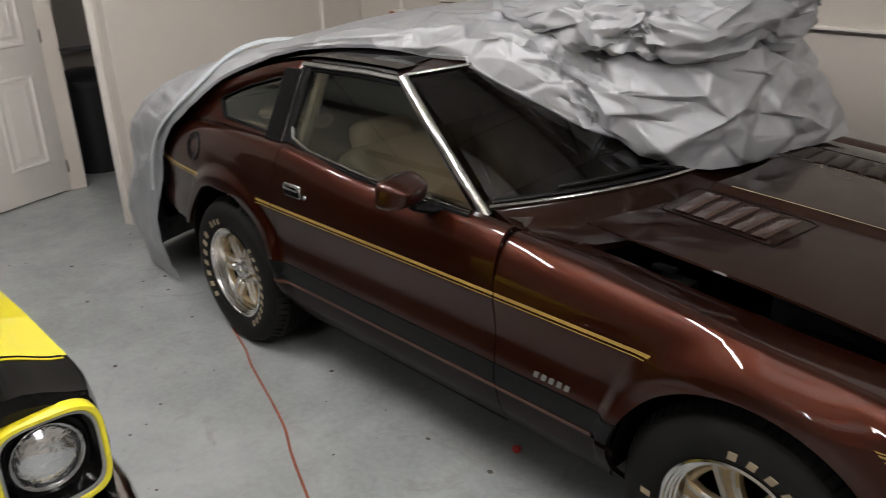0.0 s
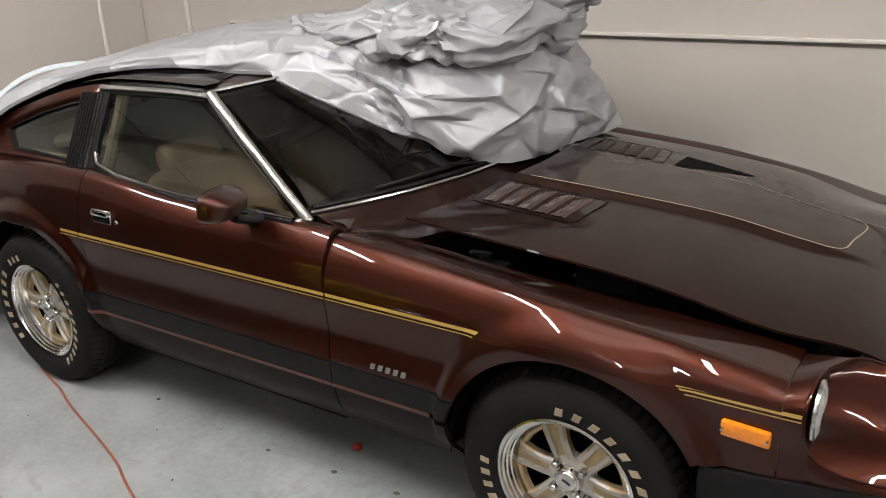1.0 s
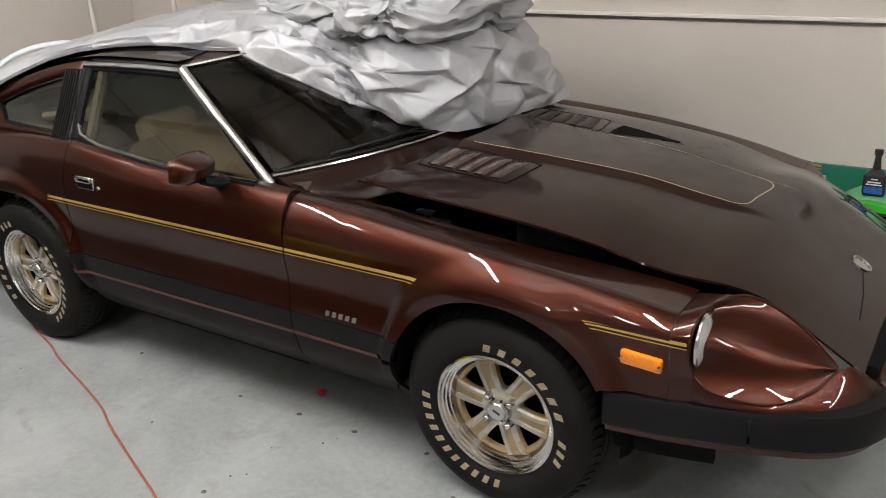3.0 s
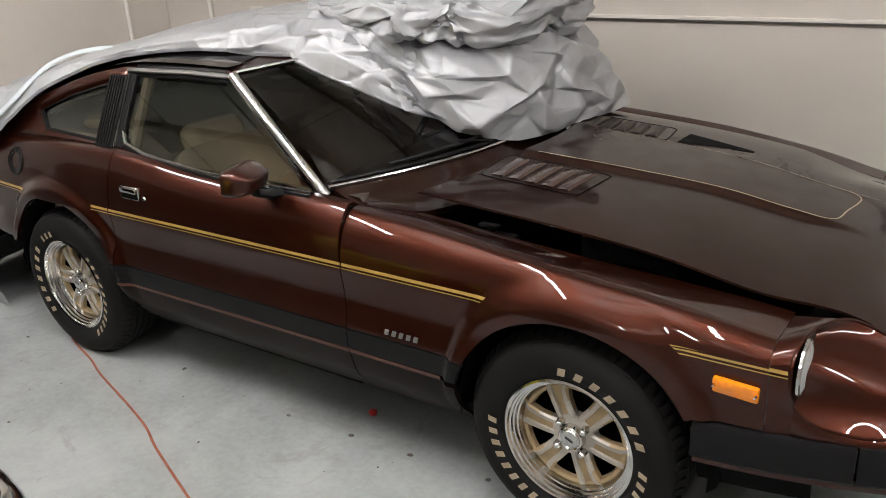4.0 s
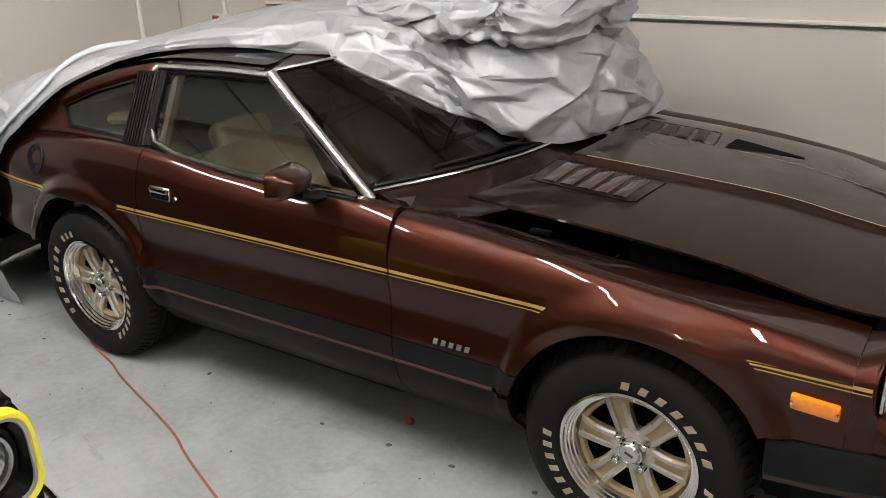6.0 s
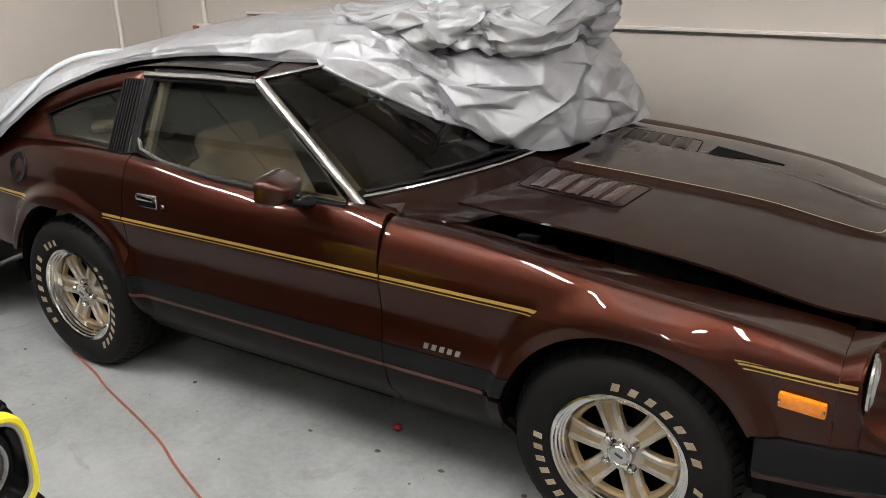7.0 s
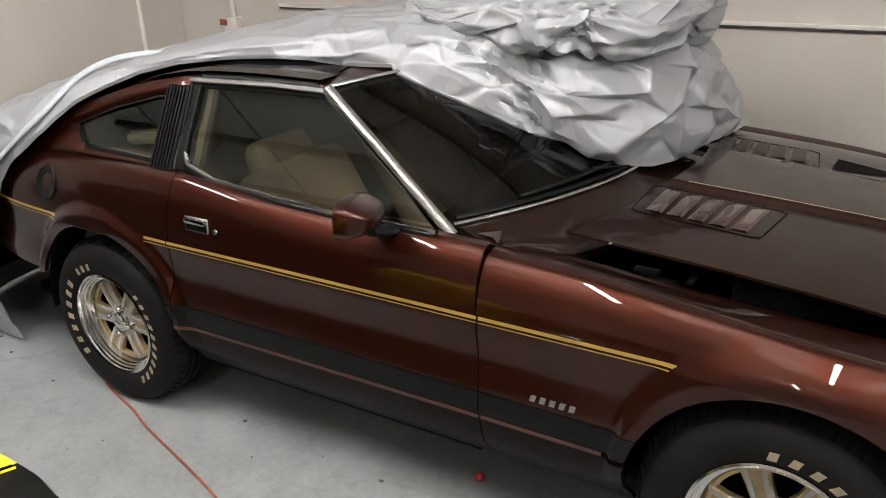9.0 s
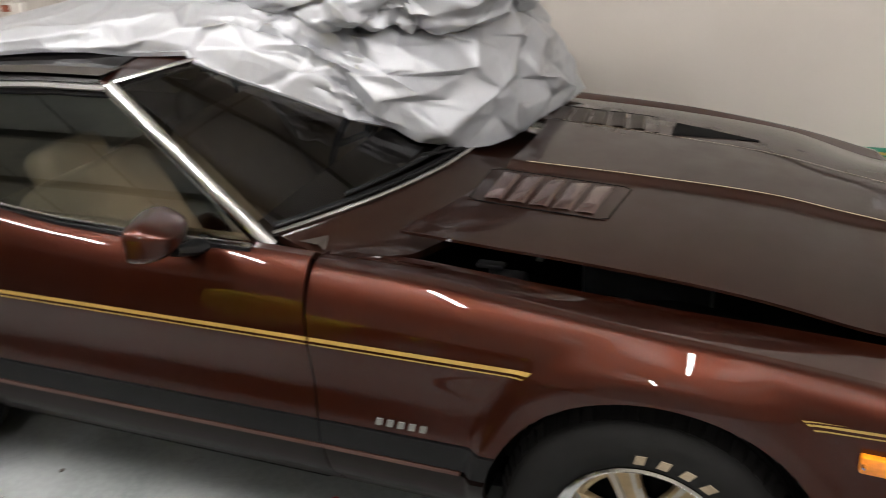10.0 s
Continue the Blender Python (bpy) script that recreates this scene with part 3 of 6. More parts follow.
def greenhouse(s):
    # C pillar round the quarter window
    xs = np.linspace(-3.15, -1.955, 24)
    outer = [(x, zbelt(x) - 0.004) for x in xs] + [(x, roof_edge(x)) for x in xs[::-1]]
    c = (-2.26, 1.04)
    N = 120
    lo, li = loop_points(outer, N, c), loop_points(QUARTER, N, c)
    bm = bmesh.new()
    rows = []
    for f in (0, 0.25, 0.5, 0.75, 1):
        rows.append([(a[0] + (b[0] - a[0]) * f, s * (gy(a[1] + (b[1] - a[1]) * f) + 0.012 * math.sin(math.pi * f)), a[1] + (b[1] - a[1]) * f) for a, b in zip(lo, li)])
    rows.append([(x, s * (gy(z) - 0.02), z) for x, z in li])
    grid(bm, rows, True)
    part("pillar_panel", bm, M["paint"], car)
    bm = bmesh.new()
    rows = [[(x, s * (gy(z) + 0.003), z) for x, z in li]]
    inner = [(c[0] + (x - c[0]) * 0.965, c[1] + (z - c[1]) * 0.93) for x, z in li]
    rows.append([(x, s * (gy(z) + 0.003), z) for x, z in inner])
    rows.append([(x, s * (gy(z) - 0.012), z) for x, z in inner])
    grid(bm, rows, True)
    part("window_seal", bm, M["black_trim"], car, "black rubber window seal")
    bm = bmesh.new()
    rows = [[(c[0] + (x - c[0]) * k, s * (gy(c[1] + (z - c[1]) * k) - 0.008), c[1] + (z - c[1]) * k) for x, z in li] for k in (0.999, 0.5, 0.02)]
    grid(bm, rows, True)
    part("quarter_window", bm, M["glass"], car)
    # black louvred pillar
    bm = bmesh.new()
    box(bm, -2.055, -1.952, -0.012, 0.012, 0, 1, 0.004)
    for k in range(6):
        box(bm, -2.048 + k * 0.015, -2.040 + k * 0.015, 0.010, 0.019, 0.06, 1.0, 0.002)
    for v in bm.verts:
        z = 0.935 + v.co.z * 0.262
        x = v.co.x + 0.010 * v.co.z
        v.co = (x, s * (gy(z) + 0.014 + v.co.y), z)
    part("pillar_louvre", bm, M["black_trim"], car, "ribbed black pillar cover")
    # door glass
    A0, A1 = (-0.935, 0.902), (-1.372, 1.203)
    bm = bmesh.new()
    rows = []
    for j in range(13):
        z = 0.895 + (1.205 - 0.895) * j / 12
        xf = A0[0] + (A1[0] - A0[0]) * (z - A0[1]) / (A1[1] - A0[1])
        rows.append([(-1.91 + (xf + 1.91) * i / 10, s * (gy(z) - 0.006), z) for i in range(11)])
    grid(bm, rows)
    part("door_window", bm, M["glass"], car)
    # frames round the door glass
    def rail(name, pts, w, d, mat, off=0.0, label=""):
        bm = bmesh.new()
        pts = [Vector((x, s * (gy(z) + off), z)) for x, z in pts]
        rings = []
        for i, p in enumerate(pts):
            t = (pts[min(i + 1, len(pts) - 1)] - pts[max(i - 1, 0)]).normalized()
            out = Vector((0, s, 0.35)).normalized()
            a = t.cross(out).normalized()
            o = a.cross(t).normalized()
            if o.y * s < 0:
                o = -o
            pr = [(-w, -d), (-w, d * 0.5), (-w * 0.6, d), (w * 0.6, d), (w, d * 0.5), (w, -d)]
            rings.append([p + a * u + o * v for u, v in pr])
        grid(bm, rings, True)
        bm.verts.ensure_lookup_table()
        return part(name, bm, mat, car, label)
    rail("window_rubber", [(-1.372, 1.205), (-1.60, 1.207), (-1.915, 1.200)], 0.010, 0.008, M["black_trim"], -0.004)
    rail("drip_rail", [(-1.385, 1.222), (-1.60, 1.224), (-1.95, 1.216)], 0.009, 0.012, M["satin_trim"], 0.012, "bright metal drip rail")
    rail("window_rubber", [(-1.925, 1.20), (-1.935, 1.05), (-1.930, 0.945)], 0.017, 0.010, M["black_trim"], 0.0)
    rail("window_trim", [(-1.943, 1.205), (-1.950, 1.05), (-1.945, 0.945)], 0.003, 0.012, M["chrome"], 0.008, "thin bright trim line")
    rail("belt_trim", [(-0.93, 0.905), (-1.28, 0.906), (-1.5, 0.914), (-1.78, 0.936), (-1.90, 0.965), (-1.925, 1.0)], 0.006, 0.006, M["chrome"], 0.004, "thin bright belt trim")
    rail("belt_rubber", [(-0.93, 0.897), (-1.28, 0.898), (-1.5, 0.905), (-1.78, 0.927), (-1.90, 0.955)], 0.006, 0.008, M["black_trim"], 0.006)
    # bright screen pillar
    bm = bmesh.new()
    rings = []
    for k in range(13):
        f = k / 12
        p = Vector((-0.905 - 0.485 * f, s * (0.722 - 0.112 * f - 0.012 * math.sin(math.pi * f) * -1), 0.885 + 0.345 * f + 0.012 * math.sin(math.pi * f)))
        t = Vector((-0.485, -s * 0.112, 0.345)).normalized()
        out = Vector((0.45, s * 0.8, 0.35)).normalized()
        a = t.cross(out).normalized() * s
        o = out
        w = 0.022 - 0.003 * f
        rings.append([p + a * u * w + o * v for u, v in ((-1, -0.02), (-1, 0.004), (-0.7, 0.011), (-0.2, 0.014), (0.3, 0.013), (0.8, 0.006), (1, -0.002), (1, -0.02))])
    grid(bm, rings, True)
    part("screen_pillar", bm, M["chrome"], car, "polished metal screen pillar trim")


for s in (-1, 1):
    body_side(s)
    greenhouse(s)


def screen_base(y):
    u = abs(y) / 0.69
    return (-0.905 + 0.29 * (1 - u * u), y, 0.912 + 0.03 * (1 - u * u))


def screen_top(y):
    u = min(abs(y) / 0.60, 1)
    return (-1.15 - 0.24 * u ** 1.7, y, 1.232 + 0.035 * (1 - u * u))


def top_side():
    # windscreen
    bm = bmesh.new()
    rows = []
    for j in range(17):
        f = j / 16
        row = []
        for i in range(33):
            u = -1 + 2 * i / 32
            a, b = Vector(screen_base(u * 0.688)), Vector(screen_top(u * 0.59))
            p = a.lerp(b, f)
            p.z += 0.018 * math.sin(math.pi * f)
            row.append(p)
        rows.append(row)
    grid(bm, rows)
    part("windscreen", bm, M["wind_glass"], car)
    # trims at its foot and head
    bm = bmesh.new()
    tube_along(bm, [Vector(screen_base(-0.70 + 1.4 * k / 40)) + Vector((0.004, 0, 0.002)) for k in range(41)], 0.006, 8)
    part("screen_trim", bm, M["chrome"], car, "bright trim at the foot of the windscreen")
    bm = bmesh.new()
    tube_along(bm, [Vector(screen_base(-0.68 + 1.36 * k / 40)) + Vector((-0.018, 0, 0.012)) for k in range(41)], 0.012, 8, flat=0.5)
    part("screen_seal", bm, M["black_trim"], car, "black rubber screen seal")
    bm = bmesh.new()
    tube_along(bm, [Vector(screen_top(-0.60 + 1.2 * k / 40)) + Vector((0.003, 0, 0.002)) for k in range(41)], 0.010, 8, flat=0.7)
    part("screen_trim", bm, M["chrome"], car, "bright trim at the head of the windscreen")
    # roof: header, targa bar, hatch surround
    def roof_patch(name, xa, xb, ya, yb, mat, lift=0.0, n=14):
        bm = bmesh.new()
        rows = []
        for j in range(n + 1):
            y = ya + (yb - ya) * j / n
            row = []
            for i in range(n + 1):
                x0 = xa(y) if callable(xa) else xa
                x = x0 + (xb - x0) * i / n
                e = roof_edge(max(min(x, -1.4), -3.3))
                h = gy(e)
                yy = y * h
                row.append((x, yy, e + 0.052 * (1 - y * y) + lift - (0.012 * sstep(-1.40, -1.15, x))))
            rows.append(row)
        grid(bm, rows)
        lip(bm, (0, 0, -0.03))
        return part(name, bm, mat, car)
    roof_patch("roof_header", lambda y: screen_top(y * 0.6)[0] - 0.005, -1.43, -1, 1, M["paint"])
    for a, b in ((-1, -0.12), (0.12, 1)):
        roof_patch("roof_panel", -1.435, -1.925, a, b, M["dark_glass"], 0.004)
    roof_patch("roof_spine", -1.435, -1.925, -0.115, 0.115, M["paint"])
    roof_patch("roof_bar", -1.93, -2.22, -1, 1, M["paint"])
    roof_patch("hatch_window", -2.225, -3.0, -0.88, 0.88, M["dark_glass"])
    roof_patch("hatch_edge", -2.225, -3.0, -1, -0.885, M["paint"])
    roof_patch("hatch_edge", -2.225, -3.0, 0.885, 1, M["paint"])
    roof_patch("tail_deck", -3.005, -3.20, -0.9, 0.9, M["paint"])
    # tail and floor
    bm = bmesh.new()
    rows = []
    for z in (0.30, 0.45, 0.7, 0.87):
        rows.append([(-3.34 - 0.06 * math.cos(y * 1.6) - (0.04 if 0.35 < z < 0.8 else 0), y * 0.66, z) for y in np.linspace(-1, 1, 15)])
    grid(bm, rows)
    lip(bm, (0.05, 0, 0))
    part("tail_panel", bm, M["paint"], car)
    # underbody and inner sills carry their shade as near-black colour
    bm = boxed(-3.1, 0.42, -0.62, 0.62, 0.20, 0.26, 0.02)
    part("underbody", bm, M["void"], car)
    for a, b in ((-1.90, -0.82),):
        for s in (-1, 1):
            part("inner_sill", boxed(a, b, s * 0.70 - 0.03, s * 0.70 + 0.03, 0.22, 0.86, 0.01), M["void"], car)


top_side()


# ---------------------------------------------------------------- bonnet, nose and bumper
hood_edge = hermite([-0.62, -0.43, -0.125, 0.2, 0.45, 0.58, 0.66, 0.75, 0.85, 0.95], [0.910, 0.896, 0.873, 0.836, 0.787, 0.774, 0.750, 0.708, 0.653, 0.600])
hood_half = hermite([-0.65, 0.0, 0.45, 0.56, 0.65, 0.80, 0.95], [0.605, 0.605, 0.602, 0.590, 0.565, 0.575, 0.60])
hood_crown = hermite([-0.65, -0.1, 0.3, 0.6, 0.85, 0.95], [0.045, 0.045, 0.050, 0.048, 0.022, 0.015])


def far_drop(x, y):
    """How far the far side of the bonnet and nose sits below the near side."""
    r = far_rise(x)
    return -(r if r < 0 else 0.35 * r) * sstep(0.22, 0.58, y)


def panel_side(x, s):
    """Edge of the raised centre panel, which narrows ahead."""
    f = min(max((x + 0.42) / 0.92, 0), 1)
    return -0.205 + 0.040 * f if s < 0 else 0.205 - 0.075 * f


def hood_z(x, y):
    u = min(abs(y) / hood_half(x), 1)
    z = hood_edge(x) + hood_crown(x) * (1 - u ** 2.4) - far_drop(x, y)
    # raised centre panel that fades out ahead
    e = abs(panel_side(x, y))
    b = (1 - sstep(e - 0.012, e + 0.022, abs(y))) * (1 - sstep(0.40, 0.64, x))
    return z + 0.018 * b


def hood_back(y):
    return -0.62 + 0.17 * (1 - (y / 0.60) ** 2)


LOUVRE = [(-0.505, -0.232), (-0.135, -0.232), (-0.165, -0.425), (-0.51, -0.425)]


def bonnet():
    bm = bmesh.new()
    rows = []
    nx, ny = 150, 200
    for i in range(nx + 1):
        row = []
        for j in range(ny + 1):
            u = -1 + 2 * j / ny
            x0 = hood_back(u * 0.60)
            x = x0 + (0.935 - x0) * i / nx
            y = u * hood_half(x)
            row.append((x, y, hood_z(x, y)))
        rows.append(row)
    grid(bm, rows)
    lip(bm, (0, 0, -0.007))
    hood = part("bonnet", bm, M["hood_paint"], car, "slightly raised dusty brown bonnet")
    # line round the raised panel
    for k, (a, w) in enumerate(((0.0, 0.0019),)):
        path = []
        for x in np.linspace(-0.42, 0.47, 40):
            path.append((x, panel_side(x, -1) + 0.01))
        for t in np.linspace(0, 1, 8):
            path.append((0.47 + 0.045 * math.sin(t * math.pi / 2), -0.155 + 0.045 * (1 - math.cos(t * math.pi / 2))))
        for y in np.linspace(-0.10, 0.07, 10):
            path.append((0.517 + 0.02 * sstep(-0.1, 0.07, y), y))
        for t in np.linspace(0, 1, 8):
            path.append((0.485 + 0.052 * math.cos(t * math.pi / 2), 0.07 + 0.05 * math.sin(t * math.pi / 2)))
        for x in np.linspace(0.47, -0.42, 40):
            path.append((x, panel_side(x, 1) - 0.01))
        bm = bmesh.new()
        rows = [[], []]
        for i, (x, y) in enumerate(path):
            px, py = path[max(i - 1, 0)]
            qx, qy = path[min(i + 1, len(path) - 1)]
            d = Vector((qx - px, qy - py)).normalized()
            n = Vector((-d.y, d.x)) * w
            for r, sg in zip(rows, (-1, 1)):
                X, Y = x + n.x * sg, y + n.y * sg
                r.append((X, Y, hood_z(X, Y) + 0.0015))
        grid(bm, rows)
        part("pinstripe", bm, M["pale_line"], hood, "thin gold line round the raised panel")
    # louvre panels
    for s in (-1, 1):
        bm = bmesh.new()
        rows = []
        for i in range(41):
            row = []
            for j in range(29):
                f, g = i / 40, j / 28
                a = Vector(LOUVRE[0]).lerp(Vector(LOUVRE[1]), f)
                b = Vector(LOUVRE[3]).lerp(Vector(LOUVRE[2]), f)
                p = a.lerp(b, g)
                row.append((p.x, p.y * -s, hood_z(p.x, p.y * -s) + 0.0015))
            rows.append(row)
        grid(bm, rows)
        lip(bm, (0, 0, -0.003))
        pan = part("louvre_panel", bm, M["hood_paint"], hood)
        bm = bmesh.new()
        ring = [Vector(LOUVRE[k]).lerp(Vector(LOUVRE[(k + 1) % 4]), t) for k in range(4) for t in (0.06, 0.3, 0.5, 0.7, 0.94)]
        ring.append(ring[0])
        tube_along(bm, [(p.x, p.y * -s, hood_z(p.x, p.y * -s) + 0.0018) for p in ring], 0.0014, 6, cap=False)
        part("louvre_groove", bm, M["void"], pan)
        for k in range(5):
            f0 = 0.10 + k * 0.165
            bm = bmesh.new()
            rows = []
            for df, h in ((0.0, -0.001), (0.025, 0.003), (0.115, 0.009), (0.130, 0.0)):
                row = []
                for j in range(7):
                    g = 0.09 + 0.82 * j / 6
                    a = Vector(LOUVRE[0]).lerp(Vector(LOUVRE[1]), f0 + df)
                    b = Vector(LOUVRE[3]).lerp(Vector(LOUVRE[2]), f0 + df)
                    p = a.lerp(b, g)
                    e = 1 if 0 < j < 6 else 0.35
                    row.append((p.x, p.y * -s, hood_z(p.x, p.y * -s) + 0.003 + h * e))
                rows.append(row)
            grid(bm, rows)
            # lit near slats and shaded far slats, told apart by colour
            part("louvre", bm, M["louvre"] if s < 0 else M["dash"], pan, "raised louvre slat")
    # duct ahead of the far louvres
    bm = bmesh.new()
    rows = []
    for x, w in ((-0.10, 0.075), (-0.02, 0.055), (0.06, 0.03), (0.15, 0.008)):
        rows.append([(x, 0.31 + w * t, hood_z(x, 0.31 + w * t) + 0.002) for t in np.linspace(-1, 1, 7)])
    grid(bm, rows)
    part("bonnet_duct", bm, M["void"], hood, "black tapering air duct")
    # round badge
    x, y = 0.838, -0.075
    bm = bmesh.new()
    lathe(bm, [(0.0, 0.0015), (0.026, 0.0015), (0.027, 0.006), (0.032, 0.006), (0.033, 0.0)], 28, "z")
    nrm = Vector((hood_z(x - 0.02, y) - hood_z(x + 0.02, y), 0, 0.04)).normalized()
    mt = Matrix.Translation((x, y, hood_z(x, y))) @ nrm.to_track_quat("Z", "Y").to_matrix().to_4x4()
    bmesh.ops.transform(bm, matrix=mt, verts=bm.verts)
    part("badge", bm, M["chrome"], hood, "round metal badge")
    # thin black line that draws a reflection on the nose beside the badge
    bm = bmesh.new()
    tube_along(bm, [(xx, yy, hood_z(xx, yy) + 0.0008) for xx, yy in ((0.850, -0.115), (0.872, -0.24), (0.885, -0.38))], 0.0012, 6)
    part("reflected_line", bm, M["void"], hood)
    return hood


# lighter copy of the bonnet paint for slats that catch the tubes
M["louvre"] = shader("lit_louvre_paint", (0.085, 0.042, 0.036), 0.26, 0.6, 1.0, 0.04, noise_scale=30, vary=0.15)
bonnet()

# teardrop lamp recess: upper, lower and rear rims
RIM_T = [(0.545, -0.690, 0.764), (0.60, -0.622, 0.770), (0.68, -0.588, 0.740), (0.78, -0.590, 0.692), (0.88, -0.630, 0.632)]
RIM_B = [(0.540, -0.812, 0.612), (0.58, -0.812, 0.583), (0.66, -0.797, 0.566), (0.76, -0.770, 0.566), (0.84, -0.705, 0.590), (0.88, -0.632, 0.630)]
RIM_R = [(0.540, -0.812, 0.612), (0.527, -0.816, 0.660), (0.525, -0.795, 0.725), (0.532, -0.745, 0.755), (0.545, -0.690, 0.764)]


ahead = lambda p: (p[0] + 0.036 * (1 - sstep(0.56, 0.86, p[0])), p[1], p[2])
RIM_T, RIM_B, RIM_R = ([ahead(p) for p in rim] for rim in (RIM_T, RIM_B, RIM_R))


def nose(s):
    T, B = smooth_path(RIM_T, 33), smooth_path(RIM_B, 33)

    def at(p):
        return Vector((p[0], p[1] * -s, p[2] - far_drop(p[0], p[1] * -s) - (0.045 * sstep(0.50, 0.62, p[0]) if s > 0 else 0)))
    bm = bmesh.new()
    rows = []
    for k, (a, b) in enumerate(zip(T, B)):
        f = k / 32
        dep = 0.125 * (1 - f) ** 0.8 + 0.002
        row = []
        for j in range(21):
            g = j / 20
            p = Vector(a).lerp(Vector(b), g)
            hollow = 0.35 * math.exp(-((g - 0.12) / 0.10) ** 2) * dep * (1 - f) - math.exp(-((g - 0.45) / 0.26) ** 2) * (0.022 + 0.030 * (1 - f))
            p += Vector((0, 0.95, -0.12)) * hollow * math.sin(math.pi * g) ** 0.5
            row.append(at(p))
        rows.append(row)
    grid(bm, rows)
    part("lamp_recess", bm, M["paint"], car, "brown teardrop recess ahead of the headlamp")
    bm = bmesh.new()
    tube_along(bm, [at(p) for p in list(smooth_path(RIM_R, 17)) + list(T[1:]) + list(B[::-1][1:])], 0.004, 8, cap=False)
    part("recess_rim", bm, M["paint"], car)
    bm = bmesh.new()
    rr = smooth_path(RIM_R, 17)
    c0 = Vector((0.581, -0.70, 0.680))
    rows = [[at(p) for p in rr], [at(Vector(p).lerp(c0, 0.25) + Vector((0.004, 0, 0))) for p in rr], [at(c0 + (Vector(p) - c0) * 0.3 + Vector((-0.004, 0.05, 0))) for p in rr]]
    grid(bm, rows)
    part("recess_back", bm, M["paint"], car)
    # headlamp
    bm = bmesh.new()
    c = at((0.584, -0.742, 0.680))
    lathe(bm, [(0.0, 0.012), (0.03, 0.010), (0.052, 0.005), (0.072, -0.004)], 40, "x", c)
    head = part("headlamp", bm, M["lamp_clear"], car, "round clear glass headlamp")
    bm = bmesh.new()
    lathe(bm, [(0.071, -0.004), (0.074, 0.0), (0.078, -0.003), (0.078, -0.009)], 40, "x", c)
    part("headlamp_ring", bm, M["chrome"], head)
    # nose side below the recess
    bm = bmesh.new()
    rows = []
    for p in B:
        x = p[0]
        zb = bumper_line(x) - 0.01
        row = []
        for j in range(9):
            g = j / 8
            q = Vector(p).lerp(Vector((x, -(plan_w(x) + low_y(min(zb, 0.7)) - 0.004), zb)), g)
            q.y -= 0.008 * math.sin(math.pi * g)
            row.append(at(q))
        rows.append(row)
    grid(bm, rows)
    lip(bm, lambda c_: (0, 0.01 * s * -1, 0))
    part("nose_side", bm, M["paint"], car)
    # wing tip between wing and recess
    bm = bmesh.new()
    rows = []
    rim = smooth_path(RIM_R, 41)
    zs = [p[2] for p in rim]
    lo = bumper_line(0.517) - 0.01
    for k in range(13):
        z = lo + (CREASE - lo) * k / 12
        p = Vector(low(0.5165, z, s))
        q = at(rim[min(range(41), key=lambda i: abs(zs[i] - z))]) if z > 0.612 else Vector((0.578, s * (plan_w(0.578) + low_y(z) - 0.004), z))
        rows.append([p.lerp(q, t) for t in (0, 0.5, 1)])
    top = upper(0.5165, s, "wing")
    first = min(range(41), key=lambda i: abs(zs[i] - CREASE))
    tail = smooth_path([rim[first], rim[(first + 40) // 2], RIM_R[4], RIM_T[1]], len(top))
    for p, q in zip(top[1:], tail[1:]):
        rows.append([Vector(p).lerp(at(q), t) for t in (0, 0.5, 1)])
    grid(bm, rows)
    part("wing_tip", bm, M["paint"], car)
    # amber marker
    bm = boxed(0.392, 0.500, -0.010, 0.012, 0.617, 0.657, bevel=0.006)
    for v in bm.verts:
        x = v.co.x
        v.co = (x, s * (plan_w(x) + low_y(v.co.z) + 0.004 + v.co.y), v.co.z - (x - 0.39) * 0.10)
    mk = part("side_marker", bm, M["amber"], car, "amber side marker lamp")
    for xx in (0.398, 0.494):
        bm = bmesh.new()
        lathe(bm, [(0.0, 0.0165), (0.003, 0.0165), (0.004, 0.0)], 10, "y", (0, 0, 0))
        for v in bm.verts:
            v.co = Vector((xx + v.co.x, s * (plan_w(xx) + 0.004 + v.co.y), 0.640 + v.co.z - (xx - 0.39) * 0.1))
        part("screw", bm, M["chrome"], mk)


for s in (-1, 1):
    nose(s)


def bumper_path(n=480):
    pts = [(0.352, -0.838), (0.55, -0.822), (0.75, -0.790), (0.90, -0.735), (0.985, -0.630), (1.030, -0.45), (1.050, -0.2), (1.055, 0), (1.050, 0.2), (1.030, 0.45), (0.985, 0.630), (0.90, 0.735), (0.75, 0.790), (0.55, 0.822), (0.352, 0.838)]
    return smooth_path(pts, n)


